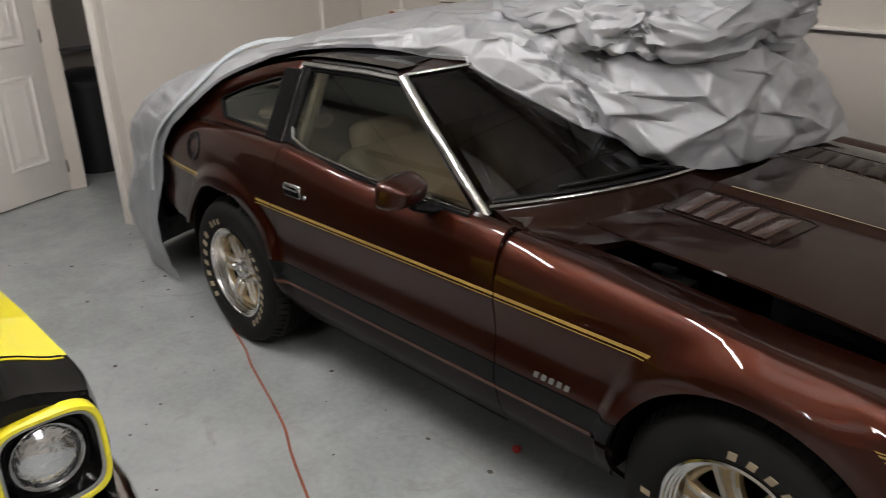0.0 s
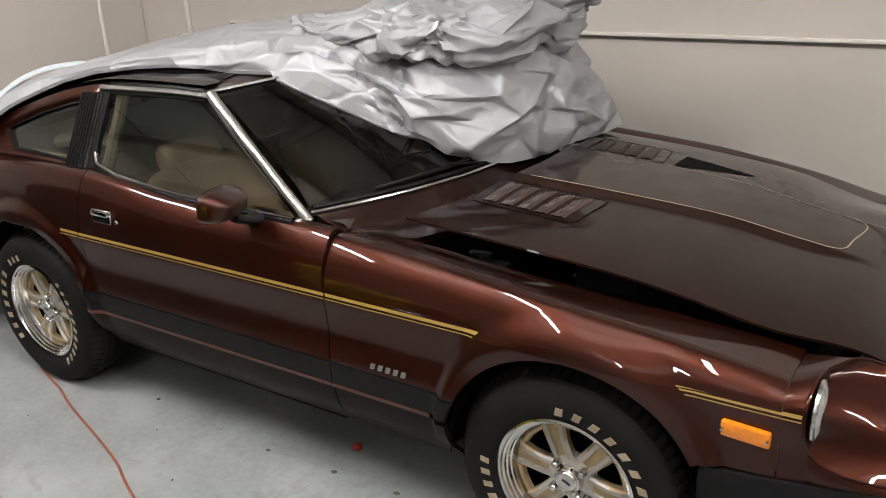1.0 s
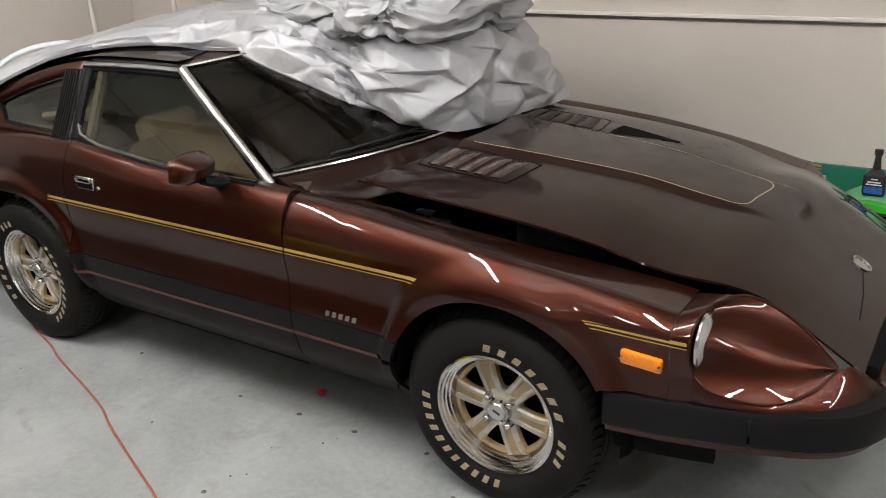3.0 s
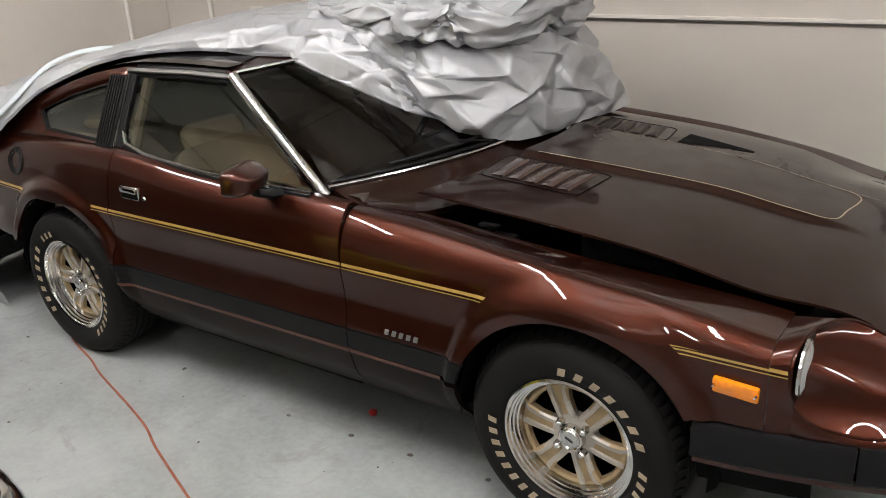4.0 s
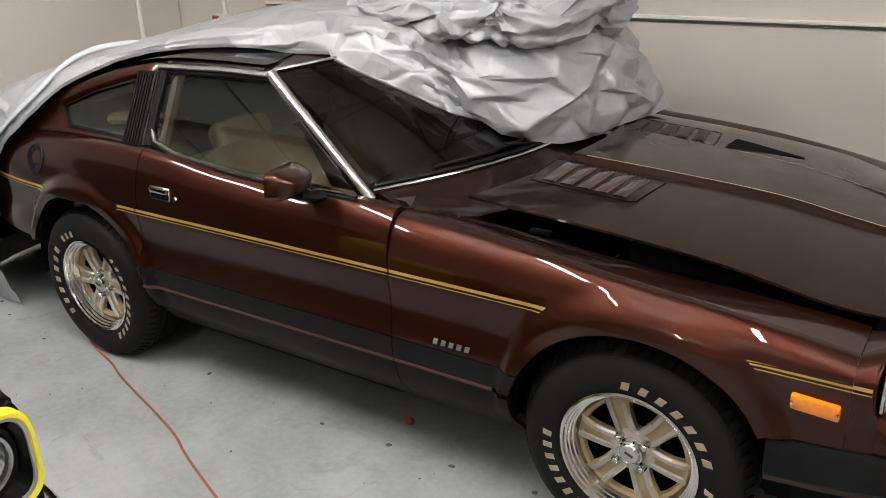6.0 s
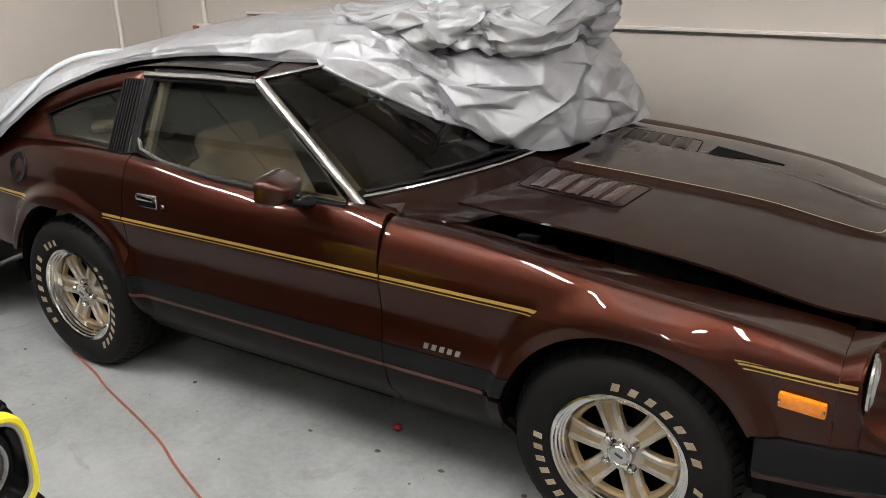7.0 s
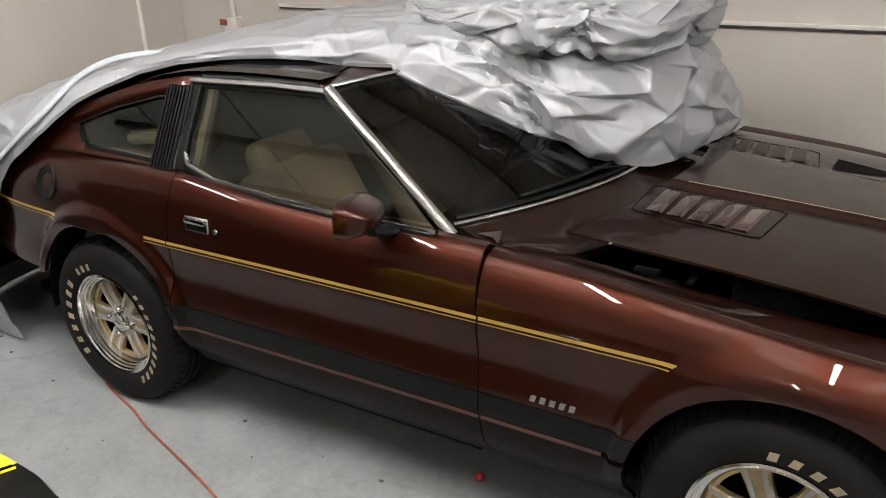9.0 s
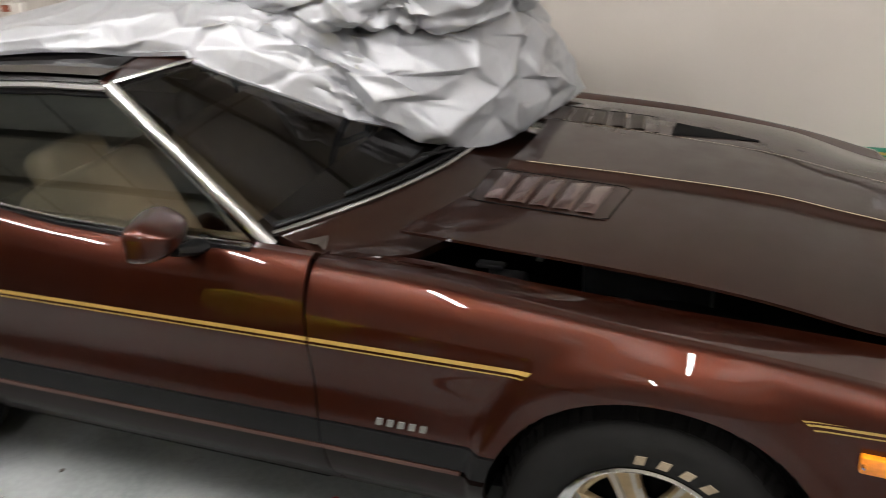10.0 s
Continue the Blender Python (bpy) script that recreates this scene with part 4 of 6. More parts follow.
def front_bumper():
    P = bumper_path()

    def sweep(prof, lift=lambda x: 0.0, rng=None):
        bm = bmesh.new()
        rings = []
        idx = range(len(P)) if rng is None else rng
        for i in idx:
            p = P[i]
            d = P[min(i + 1, len(P) - 1)] - P[max(i - 1, 0)]
            d = d / np.hypot(*d)
            n = np.array([d[1], -d[0]])
            rings.append([(p[0] + n[0] * o, p[1] + n[1] * o, z + lift(p[0])) for o, z in prof])
        grid(bm, rings, True)
        lo = [v for v in bm.verts]
        return bm
    rise = lambda x: 0.03 * sstep(0.3, 0.95, x)
    rub = [(-0.03, 0.425), (0.006, 0.420), (0.016, 0.432), (0.016, 0.508), (0.008, 0.524), (-0.03, 0.527)]
    cut = max(i for i in range(240) if P[i][0] < 0.722)
    for rng in (range(0, cut), range(cut, 480 - cut), range(480 - cut, 480)):
        part("bumper", sweep(rub, rise, rng), M["black_trim"], car, "matt black rubber front bumper")
    part("front_valance", sweep([(-0.06, 0.378), (-0.03, 0.380), (-0.014, 0.392), (-0.008, 0.424), (-0.04, 0.424)], rise, range(0, 480, 4)), M["paint"], car, "brown lower front panel")
    part("air_dam", sweep([(-0.12, 0.29), (-0.10, 0.285), (-0.075, 0.33), (-0.06, 0.385), (-0.11, 0.385)], rise, range(0, int(cut * 0.8), 2)), M["void"], car, "black lower air dam")
    # nose fascia between bonnet edge and bumper
    bm = bmesh.new()
    top = [(0.80, -0.752, 0.548), (0.845, -0.707, 0.575), (0.884, -0.64, 0.622), (0.915, -0.585, 0.618), (0.937, -0.50, hood_z(0.935, 0.5) - 0.008), (0.937, -0.25, hood_z(0.935, 0.25) - 0.008), (0.937, 0, hood_z(0.935, 0) - 0.008)]
    low_ = [(0.80, -0.772, 0.515), (0.88, -0.742, 0.515), (0.945, -0.665, 0.518), (0.985, -0.58, 0.52), (1.010, -0.45, 0.52), (1.030, -0.22, 0.52), (1.035, 0, 0.52)]
    top += [(x, -y, z - (0.075 if y < -0.52 else 0.02)) for x, y, z in top[:-1][::-1]]
    low_ += [(x, -y, z) for x, y, z in low_[:-1][::-1]]
    rows = []
    for a, b in zip(smooth_path(top, 61), smooth_path(low_, 61)):
        rows.append([Vector(a).lerp(Vector(b), t) + Vector((0.012, 0, 0.008)) * math.sin(math.pi * t) for t in np.linspace(0, 1, 7)])
    grid(bm, rows)
    part("nose_fascia", bm, M["paint"], car)
    bm = bmesh.new()
    tube_along(bm, [(0.945 + 0.012 * (1 - (y / 0.6) ** 2), y, hood_z(0.935, y) - 0.012) for y in np.linspace(-0.56, 0.56, 25)], 0.019, 10)
    part("nose_seal", bm, M["void"], car, "black strip at the front of the bonnet")
    for s in (-1, 1):
        part("bumper_guard", boxed(1.035, 1.085, s * 0.40 - 0.026, s * 0.40 + 0.026, 0.43, 0.515, bevel=0.010), M["black_trim"], car, "black rubber bumper guard")
        turn = Matrix.Translation((0.992, s * 0.622, 0.482)) @ Matrix.Rotation(radians(s * 36), 4, "Z")
        part("front_indicator", boxed(-0.02, 0.012, -0.03, 0.03, -0.02, 0.02, bevel=0.006, m=turn), M["red_lens"], car, "small red-orange lamp set in the bumper")


front_bumper()


def engine_bay():
    # near-black boxes hold the shade under the bonnet in their colour
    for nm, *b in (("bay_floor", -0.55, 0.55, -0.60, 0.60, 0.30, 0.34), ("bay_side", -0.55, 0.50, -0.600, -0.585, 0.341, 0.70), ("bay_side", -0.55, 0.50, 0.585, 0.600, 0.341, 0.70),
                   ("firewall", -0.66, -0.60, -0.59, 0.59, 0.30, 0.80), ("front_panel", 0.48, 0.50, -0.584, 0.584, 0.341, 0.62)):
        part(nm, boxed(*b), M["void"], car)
    # cowl between bonnet and windscreen
    bm = bmesh.new()
    rows = []
    for y in np.linspace(-0.70, 0.70, 41):
        a = Vector(screen_base(y * 0.985)) + Vector((0.004, 0, -0.006))
        b = Vector((hood_back(min(max(y, -0.6), 0.6)) + 0.02 - 1.3 * max(abs(y) - 0.6, 0), y, 0.845 + 0.25 * max(abs(y) - 0.6, 0)))
        rows.append([a.lerp(b, t) + Vector((0, 0, -0.012 * math.sin(math.pi * t))) for t in (0, 0.25, 0.5, 0.75, 1)])
    grid(bm, rows)
    lip(bm, (0, 0, -0.02))
    # darker bonnet paint stands for the dark surroundings mirrored in the cowl
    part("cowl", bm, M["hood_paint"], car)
    for y0, y1 in ((-0.52, -0.02), (0.05, 0.50)):
        bm = bmesh.new()
        pts = [Vector(screen_base(y0 + (y1 - y0) * k / 10)) + Vector((-0.02 - 0.012 * k / 10, 0, 0.030 + 0.012 * k / 10)) for k in range(11)]
        tube_along(bm, pts, 0.006, 6)
        w = part("wiper", bm, M["black_trim"], car, "black windscreen wiper")
        bm = bmesh.new()
        tube_along(bm, [pts[5] + Vector((0.0, 0, 0.008)), Vector((-0.60, y1, 0.935))], 0.006, 6)
        part("wiper_arm", bm, M["black_trim"], w)
    # things under the bonnet that the gap lets one see
    box_at = [(-0.40, -0.50, 0.10, 0.12, 0.76), (-0.15, -0.52, 0.14, 0.08, 0.74), (0.12, -0.50, 0.10, 0.10, 0.70), (-0.1, -0.1, 0.35, 0.15, 0.80)]
    for x, y, w, d, z in box_at:
        part("engine_part", boxed(x - w / 2, x + w / 2, y - d / 2, y + d / 2, 0.45, z, bevel=0.015), M["engine"], car)
    rnd = random.Random(4)
    for k in range(2):
        x, y = -0.42 + 0.45 * k, -0.47 + rnd.uniform(-0.04, 0.04)
        z = zf(x) - 0.11
        bm = bmesh.new()
        tube_along(bm, smooth_path([(x, y, z - 0.1), (x + 0.06, y + 0.03, z), (x + 0.14, y - 0.02, z - 0.015), (x + 0.2, y + 0.1, z - 0.08)], 16), 0.013, 8)
        part("hose", bm, M["engine"], car)
    for x, y, w, d, h in ((-0.50, -0.545, 0.05, 0.04, 0.012), (-0.43, -0.50, 0.07, 0.03, 0.030), (-0.31, -0.56, 0.03, 0.03, 0.010), (-0.17, -0.55, 0.04, 0.02, 0.012), (0.05, -0.57, 0.025, 0.02, 0.008)):
        z = zf(x) - 0.060 + h
        bm = boxed(x - w / 2, x + w / 2, y - d / 2, y + d / 2, z - 0.012, z, bevel=0.004)
        box(bm, x - 0.006, x + 0.006, y - 0.006, y + 0.006, z - 0.25, z - 0.010, 0.002)
        part("bracket", bm, M["engine"], car, "dull metal bracket in the engine bay")
    for x in (-0.30, 0.02, 0.28, 0.42):
        bm = bmesh.new()
        lathe(bm, [(0.0, 0.010), (0.006, 0.009), (0.008, 0.0)], 10, "z", (x, -0.600, zf(x) - 0.028))
        part("bolt", bm, M["chrome"], car)
    # inner flange of the wings, near-black for the shade in the gap
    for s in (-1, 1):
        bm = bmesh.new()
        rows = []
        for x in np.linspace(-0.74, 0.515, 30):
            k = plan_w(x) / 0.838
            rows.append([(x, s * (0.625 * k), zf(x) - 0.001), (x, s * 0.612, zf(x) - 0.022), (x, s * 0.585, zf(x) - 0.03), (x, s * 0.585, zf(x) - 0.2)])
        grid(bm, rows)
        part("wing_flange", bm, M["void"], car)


engine_bay()


# ---------------------------------------------------------------- wheels
def wheel(cx, s, turn, name="wheel"):
    cz, face = 0.325, 0.842
    w = new(name)
    w.parent = car
    w.location = (cx, s * 0.0, cz)
    tagged(w, "gold and machined six-spoke wheel with raised tan tyre lettering")
    # tyre: profile in (radius, distance from the car's middle)
    prof = [(0.192, 0.815), (0.200, 0.828), (0.215, 0.838), (0.240, 0.843), (0.270, 0.842), (0.295, 0.834), (0.307, 0.822), (0.316, 0.805), (0.322, 0.78)]
    prof += [(0.325, 0.765), (0.319, 0.763), (0.319, 0.755), (0.325, 0.753), (0.326, 0.735), (0.319, 0.733), (0.319, 0.724), (0.326, 0.722), (0.326, 0.70), (0.319, 0.698), (0.319, 0.690), (0.325, 0.688), (0.324, 0.66), (0.312, 0.635), (0.28, 0.617), (0.24, 0.615), (0.20, 0.63)]
    bm = bmesh.new()
    lathe(bm, [(r, s * y) for r, y in prof], 96, "y")
    tyre = part("tyre", bm, M["tyre"], w, "black tyre")
    # shoulder blocks
    bm = bmesh.new()
    for k in range(64):
        a = 2 * math.pi * k / 64
        vs = box(bm, -0.0105, 0.0105, -0.019, 0.019, -0.007, 0.007)
        mt = Matrix.Rotation(-a, 4, "Y") @ Matrix.Translation((0, s * 0.797, 0.3155)) @ Matrix.Rotation(radians(-s * 28), 4, "X")
        bmesh.ops.transform(bm, matrix=mt, verts=vs)
    part("shoulder_tread", bm, M["tyre"], tyre, smooth=False)
    # rim
    rim = [(0.155, 0.770), (0.163, 0.775), (0.167, 0.786), (0.169, 0.797), (0.173, 0.799), (0.1745, 0.810), (0.179, 0.812), (0.1805, 0.820), (0.186, 0.823), (0.188, 0.831), (0.193, 0.834), (0.199, 0.831), (0.200, 0.822), (0.19, 0.81)]
    bm = bmesh.new()
    lathe(bm, [(r, s * y) for r, y in rim], 96, "y")
    part("rim", bm, M["alloy"], w, "machined bright rim lip")
    bm = bmesh.new()
    lathe(bm, [(0.0, s * 0.70), (0.15, s * 0.70), (0.166, s * 0.72), (0.166, s * 0.78)], 48, "y")
    part("brake_drum", bm, M["void"], w)
    # gold ring behind the spokes
    bm = bmesh.new()
    lathe(bm, [(0.164, s * 0.772), (0.158, s * 0.782), (0.148, s * 0.780), (0.144, s * 0.765)], 72, "y")
    part("inner_ring", bm, M["spoke_gold"], w)
    bm = bmesh.new()
    lathe(bm, [(0.0, s * 0.785), (0.055, s * 0.785), (0.066, s * 0.780), (0.072, s * 0.76)], 48, "y")
    part("hub", bm, M["spoke"], w)
    for k in range(6):
        a = radians(-turn - 20 + 60 * k)
        bm = bmesh.new()
        rows = []
        for r, wd, y in ((0.048, 0.030, 0.784), (0.075, 0.030, 0.789), (0.11, 0.031, 0.791), (0.145, 0.036, 0.788), (0.160, 0.044, 0.780)):
            rows.append([(u * wd, s * (y + d), r) for u, d in ((-1, -0.025), (-1, -0.006), (-0.8, 0.0), (-0.45, 0.0), (-0.38, -0.007), (0.38, -0.007), (0.45, 0.0), (0.8, 0.0), (1, -0.006), (1, -0.025))])
        vv = grid(bm, rows)
        bm.faces.ensure_lookup_table()
        for f in bm.faces:
            ys = [abs(v.co.x) for v in f.verts]
            mid = abs(sum(v.co.x for v in f.verts) / 4)
            rr = sum(v.co.z for v in f.verts) / 4
            f.material_index = 1 if (mid < 0.004 and rr > 0.06) or mid > 0.030 else 0
        bmesh.ops.transform(bm, matrix=Matrix.Rotation(a, 4, "Y"), verts=bm.verts)
        part("spoke", bm, [M["spoke"], M["spoke_gold"]], w, "silver spoke with a gold painted groove")
    bm = bmesh.new()
    lathe(bm, [(0.0, s * 0.808), (0.026, s * 0.808), (0.029, s * 0.804), (0.033, s * 0.807), (0.037, s * 0.804), (0.041, s * 0.785)], 36, "y")
    cap = part("centre_cap", bm, M["alloy"], w, "round metal centre cap")
    bm = bmesh.new()
    lathe(bm, [(0.0, s * 0.8095), (0.024, s * 0.8092), (0.0245, s * 0.807)], 28, "y")
    part("cap_disc", bm, M["alloy"], cap)
    bm = boxed(-0.013, 0.013, s * 0.8100 - 0.001, s * 0.8100 + 0.001, -0.003, 0.003)
    bmesh.ops.transform(bm, matrix=Matrix.Rotation(radians(25), 4, "Y"), verts=bm.verts)
    part("cap_mark", bm, M["engine"], cap)
    for k in range(4):
        a = radians(turn + 40 + 90 * k)
        bm = bmesh.new()
        lathe(bm, [(0.0, s * 0.812), (0.007, s * 0.811), (0.0110, s * 0.806), (0.0120, s * 0.797), (0.0125, s * 0.78)], 14, "y", (0.053 * math.cos(a), 0, 0.053 * math.sin(a)))
        part("wheel_nut", bm, M["chrome"], w)
    # raised blocks in place of the lettering
    for a0, a1, n in ((-82, -188, 11), (98, 12, 7), (0, -26, 3)):
        for k in range(n):
            a = radians(turn + (a0 + (a1 - a0) * (k + 0.5) / n))
            pitch = abs(a1 - a0) / n * math.pi / 180 * 0.231
            ww, hh = pitch * 0.22, 0.0125
            for x0, x1, z0, z1 in ((-1, 1, -1, 1),):
                bm = bmesh.new()
                vs = box(bm, x0 * ww, x1 * ww, -0.0012, 0.0012, z0 * hh, z1 * hh)
                for v in vs:
                    v.co.x += 0.25 * v.co.z
                R = 0.231
                lean = Matrix.Rotation(-s * radians(9), 4, "X")
                mt = Matrix.Rotation(-(a - math.pi / 2), 4, "Y") @ Matrix.Translation((0, s * 0.8412, R)) @ lean
                bmesh.ops.transform(bm, matrix=mt, verts=vs)
                part("raised_mark", bm, M["tyre_letter"], tyre, smooth=False)
    return w


wheel(0.0, -1, 0, "front_wheel")
wheel(-2.32, -1, 128, "rear_wheel")
wheel(0.0, 1, 20, "front_wheel")
wheel(-2.32, 1, 70, "rear_wheel")


# ---------------------------------------------------------------- fittings
def fittings(s):
    # door handle
    h = part("door_handle", boxed(-1.835, -1.735, s * 0.8 - 0.010 + 0, s * 0.8 + 0.010, 0.785, 0.833, bevel=0.004), M["chrome"], car, "chrome door handle surround")
    for v in h.data.vertices:
        v.co.y = s * (plan_w(v.co.x) - 0.010 + (0.005 if abs(v.co.y) > 0.8 else -0.012))
    bm = boxed(-1.829, -1.741, -0.004, 0.004, 0.790, 0.812, bevel=0.002)
    for v in bm.verts:
        v.co.y = s * (plan_w(v.co.x) - 0.0035 + v.co.y * 0.3)
    part("handle_recess", bm, M["void"], h)
    bm = boxed(-1.830, -1.740, -0.004, 0.006, 0.812, 0.830, bevel=0.003)
    for v in bm.verts:
        v.co.y = s * (plan_w(v.co.x) - 0.002 + v.co.y)
    part("handle_flap", bm, M["chrome"], h)
    # mirror
    bm = bmesh.new()
    bmesh.ops.create_uvsphere(bm, u_segments=32, v_segments=20, radius=1)
    for v in bm.verts:
        c = v.co.copy()
        f = lambda t, p: math.copysign(abs(t) ** p, t)
        v.co = Vector((f(c.x, 0.85) * 0.066, f(c.y, 0.50) * 0.086, f(c.z, 0.50) * 0.048))
        v.co.x += 0.010 * (v.co.z / 0.05)
        if v.co.x < -0.034:
            v.co.x = -0.034 - (v.co.x + 0.034) * 0.04
        k = max(v.co.x, 0) / 0.066
        v.co.z = v.co.z * (1 - 0.30 * k) - 0.008 * k
        v.co.y *= 1 - 0.12 * k
    bmesh.ops.transform(bm, matrix=Matrix.Translation((-1.110, s * 0.872, 0.964)) @ Matrix.Rotation(radians(-s * 14), 4, "Z"), verts=bm.verts)
    mir = part("door_mirror", bm, M["paint"], car, "brown door mirror housing")
    bm = boxed(-0.002, 0.002, -0.074, 0.074, -0.040, 0.040, bevel=0.0015)
    bmesh.ops.transform(bm, matrix=Matrix.Translation((-1.146, s * 0.865, 0.958)) @ Matrix.Rotation(radians(-s * 14), 4, "Z"), verts=bm.verts)
    part("mirror_glass", bm, M["chrome"], mir)
    bm = bmesh.new()
    tube_along(bm, [(-1.07, s * 0.74, 0.893), (-1.08, s * 0.80, 0.895), (-1.09, s * 0.85, 0.915)], 0.03, 14, radii=[0.04, 0.032, 0.03], flat=0.45)
    part("mirror_foot", bm, M["black_trim"], mir)
    # badge bars on the wing
    bm = bmesh.new()
    for k in range(5):
        x = -0.612 + k * 0.0275
        for a, b, c, d in ((0, 0.015, 0.003, 0.020),):
            vs = box(bm, x + a, x + b, 0, 0.003, 0.519 + c, 0.519 + d)
    for v in bm.verts:
        v.co.x += 0.25 * (v.co.z - 0.519)
        v.co.y = s * (plan_w(v.co.x) + low_y(v.co.z) + 0.001 + v.co.y)
    part("wing_badge", bm, M["badge_silver"], car, "small bright wing badge", smooth=False)
    # fuel flap
    bm = bmesh.new()
    lathe(bm, [(0.0, 0.0), (0.030, 0.0), (0.034, 0.003), (0.052, 0.004), (0.056, 0.007), (0.060, 0.003)], 32, "y")
    for v in bm.verts:
        x, z, d = -2.575 + v.co.x, 0.835 + v.co.z, v.co.y
        u = upper(x, s, "door", 40)
        best = min(u, key=lambda q: abs(q[2] - z))
        v.co = (x, best[1] + s * (d - 0.001), z)
    fl = part("fuel_flap", bm, M["black_trim"], car, "round black fuel filler")
    # chip of light trim: key lock
    bm = bmesh.new()
    lathe(bm, [(0.0, 0.006), (0.008, 0.006), (0.010, 0.0)], 16, "y")
    for v in bm.verts:
        v.co = (-1.70 + v.co.x, s * (plan_w(-1.7) - 0.004 + v.co.y), 0.80 + v.co.z)
    part("door_lock", bm, M["chrome"], car)


for s in (-1, 1):
    fittings(s)


def interior():
    for y in (-0.36, 0.36):
        st = new("seat")
        st.parent = car
        tagged(st, "beige vinyl bucket seat")
        bm = boxed(-1.62, -1.10, y - 0.26, y + 0.26, 0.32, 0.52, bevel=0.06, seg=4)
        part("seat_cushion", bm, M["beige"], st)
        bm = boxed(-0.09, 0.09, y - 0.25, y + 0.25, 0.0, 0.50, bevel=0.07, seg=4)
        bmesh.ops.transform(bm, matrix=Matrix.Translation((-1.56, 0, 0.46)) @ Matrix.Rotation(radians(-30), 4, "Y"), verts=bm.verts)
        part("backrest", bm, M["beige"], st)
        bm = boxed(-0.06, 0.06, y - 0.14, y + 0.14, 0.0, 0.17, bevel=0.05, seg=4)
        bmesh.ops.transform(bm, matrix=Matrix.Translation((-1.80, 0, 0.82)) @ Matrix.Rotation(radians(-22), 4, "Y"), verts=bm.verts)
        part("headrest", bm, M["beige"], st)
    bm = bmesh.new()
    prof = [(-0.72, 0.80), (-0.80, 0.885), (-0.92, 0.895), (-1.05, 0.86), (-1.12, 0.80), (-1.10, 0.60), (-0.98, 0.45)]
    rows = [[(x, y, z + 0.02 * (1 - (y / 0.7) ** 2)) for x, z in prof] for y in np.linspace(-0.68, 0.68, 15)]
    grid(bm, rows)
    part("dashboard", bm, M["dash"], car, "dark brown dashboard")
    bm = bmesh.new()
    c, q = Vector((-1.20, 0.36, 0.83)), Vector((-1, 0, 0.45)).normalized()
    a = Vector((0, 1, 0))
    b = q.cross(a)
    tube_along(bm, [c + (a * math.cos(2 * math.pi * k / 40) + b * math.sin(2 * math.pi * k / 40)) * 0.185 for k in range(41)], 0.013, 8, cap=False)
    tube_along(bm, [c - a * 0.18, c - q * 0.03, c + a * 0.18], 0.012, 8)
    tube_along(bm, [c - b * 0.18, c - q * 0.03], 0.012, 8)
    part("steering_wheel", bm, M["dash"], car, "dark steering wheel")
    for s in (-1, 1):
        part("door_card", boxed(-1.90, -0.95, s * 0.665 - 0.012, s * 0.665 + 0.012, 0.34, 0.885, bevel=0.01), M["beige"], car, "beige door trim panel")
        bm = bmesh.new()
        tube_along(bm, [(-1.90, s * (gy(z) - 0.05), z) for z in (0.90, 1.0, 1.1, 1.2)], 0.022, 8)
        part("pillar_trim", bm, M["beige"], car, "beige inner pillar trim")
        part("side_trim", boxed(-2.85, -2.0, s * 0.64 - 0.015, s * 0.64 + 0.015, 0.5, 0.945, bevel=0.01), M["beige"], car, "beige rear side trim")
        bm = bmesh.new()
        tube_along(bm, [(-2.0, s * 0.52, 0.975), (-2.2, s * 0.53, 0.985), (-2.36, s * 0.55, 0.965)], 0.05, 12, flat=0.6)
        part("strut_cover", bm, M["beige"], car, "beige moulded strut cover")
    part("cabin_floor", boxed(-1.95, -0.75, -0.66, 0.66, 0.26, 0.33), M["dash"], car)
    part("load_floor", boxed(-3.2, -1.92, -0.62, 0.62, 0.80, 0.86, bevel=0.01), M["beige"], car, "beige carpeted load floor")
    part("seat_bulkhead", boxed(-1.98, -1.92, -0.64, 0.64, 0.30, 0.86), M["beige"], car)
    bm = bmesh.new()
    rows = [[(x, y * 0.60, roof_edge(x) + 0.015) for x in np.linspace(-1.42, -2.2, 8)] for y in np.linspace(-1, 1, 7)]
    grid(bm, rows)
    part("headlining", bm, M["dash"], car)
    bm = boxed(-1.32, -1.30, -0.12, 0.12, 1.13, 1.19, bevel=0.008)
    part("rear_view_mirror", bm, M["black_trim"], car)


interior()


# ---------------------------------------------------------------- car cover
class Crumple:
    """Piecewise flat folds: warped triangle waves in many directions."""

    def __init__(self, seed, waves, wmin, wmax):
        r = random.Random(seed)
        self.w = []
        for _ in range(waves):
            d = Vector((r.gauss(0, 1), r.gauss(0, 1), r.gauss(0, 1))).normalized()
            L = r.uniform(wmin, wmax)
            self.w.append((d / L, r.random(), L * r.uniform(0.6, 1.2), Vector((r.uniform(-9, 9), r.uniform(-9, 9), r.uniform(-9, 9)))))

    def at(self, p):
        q = p + noise.noise_vector(p * 3.1) * 0.05 + noise.noise_vector(p * 8.0) * 0.014
        h = 0.0
        for d, ph, a, o in self.w:
            t = (q.dot(d) + ph) % 1.0
            tri = abs(2 * t - 1) ** 1.15
            k = max(noise.noise(p * 2.6 + o) + 0.25, 0.0)
            h += a * (tri - 0.5) * k
        return h


BIG, FINE = Crumple(3, 9, 0.22, 0.45), Crumple(8, 9, 0.07, 0.15)


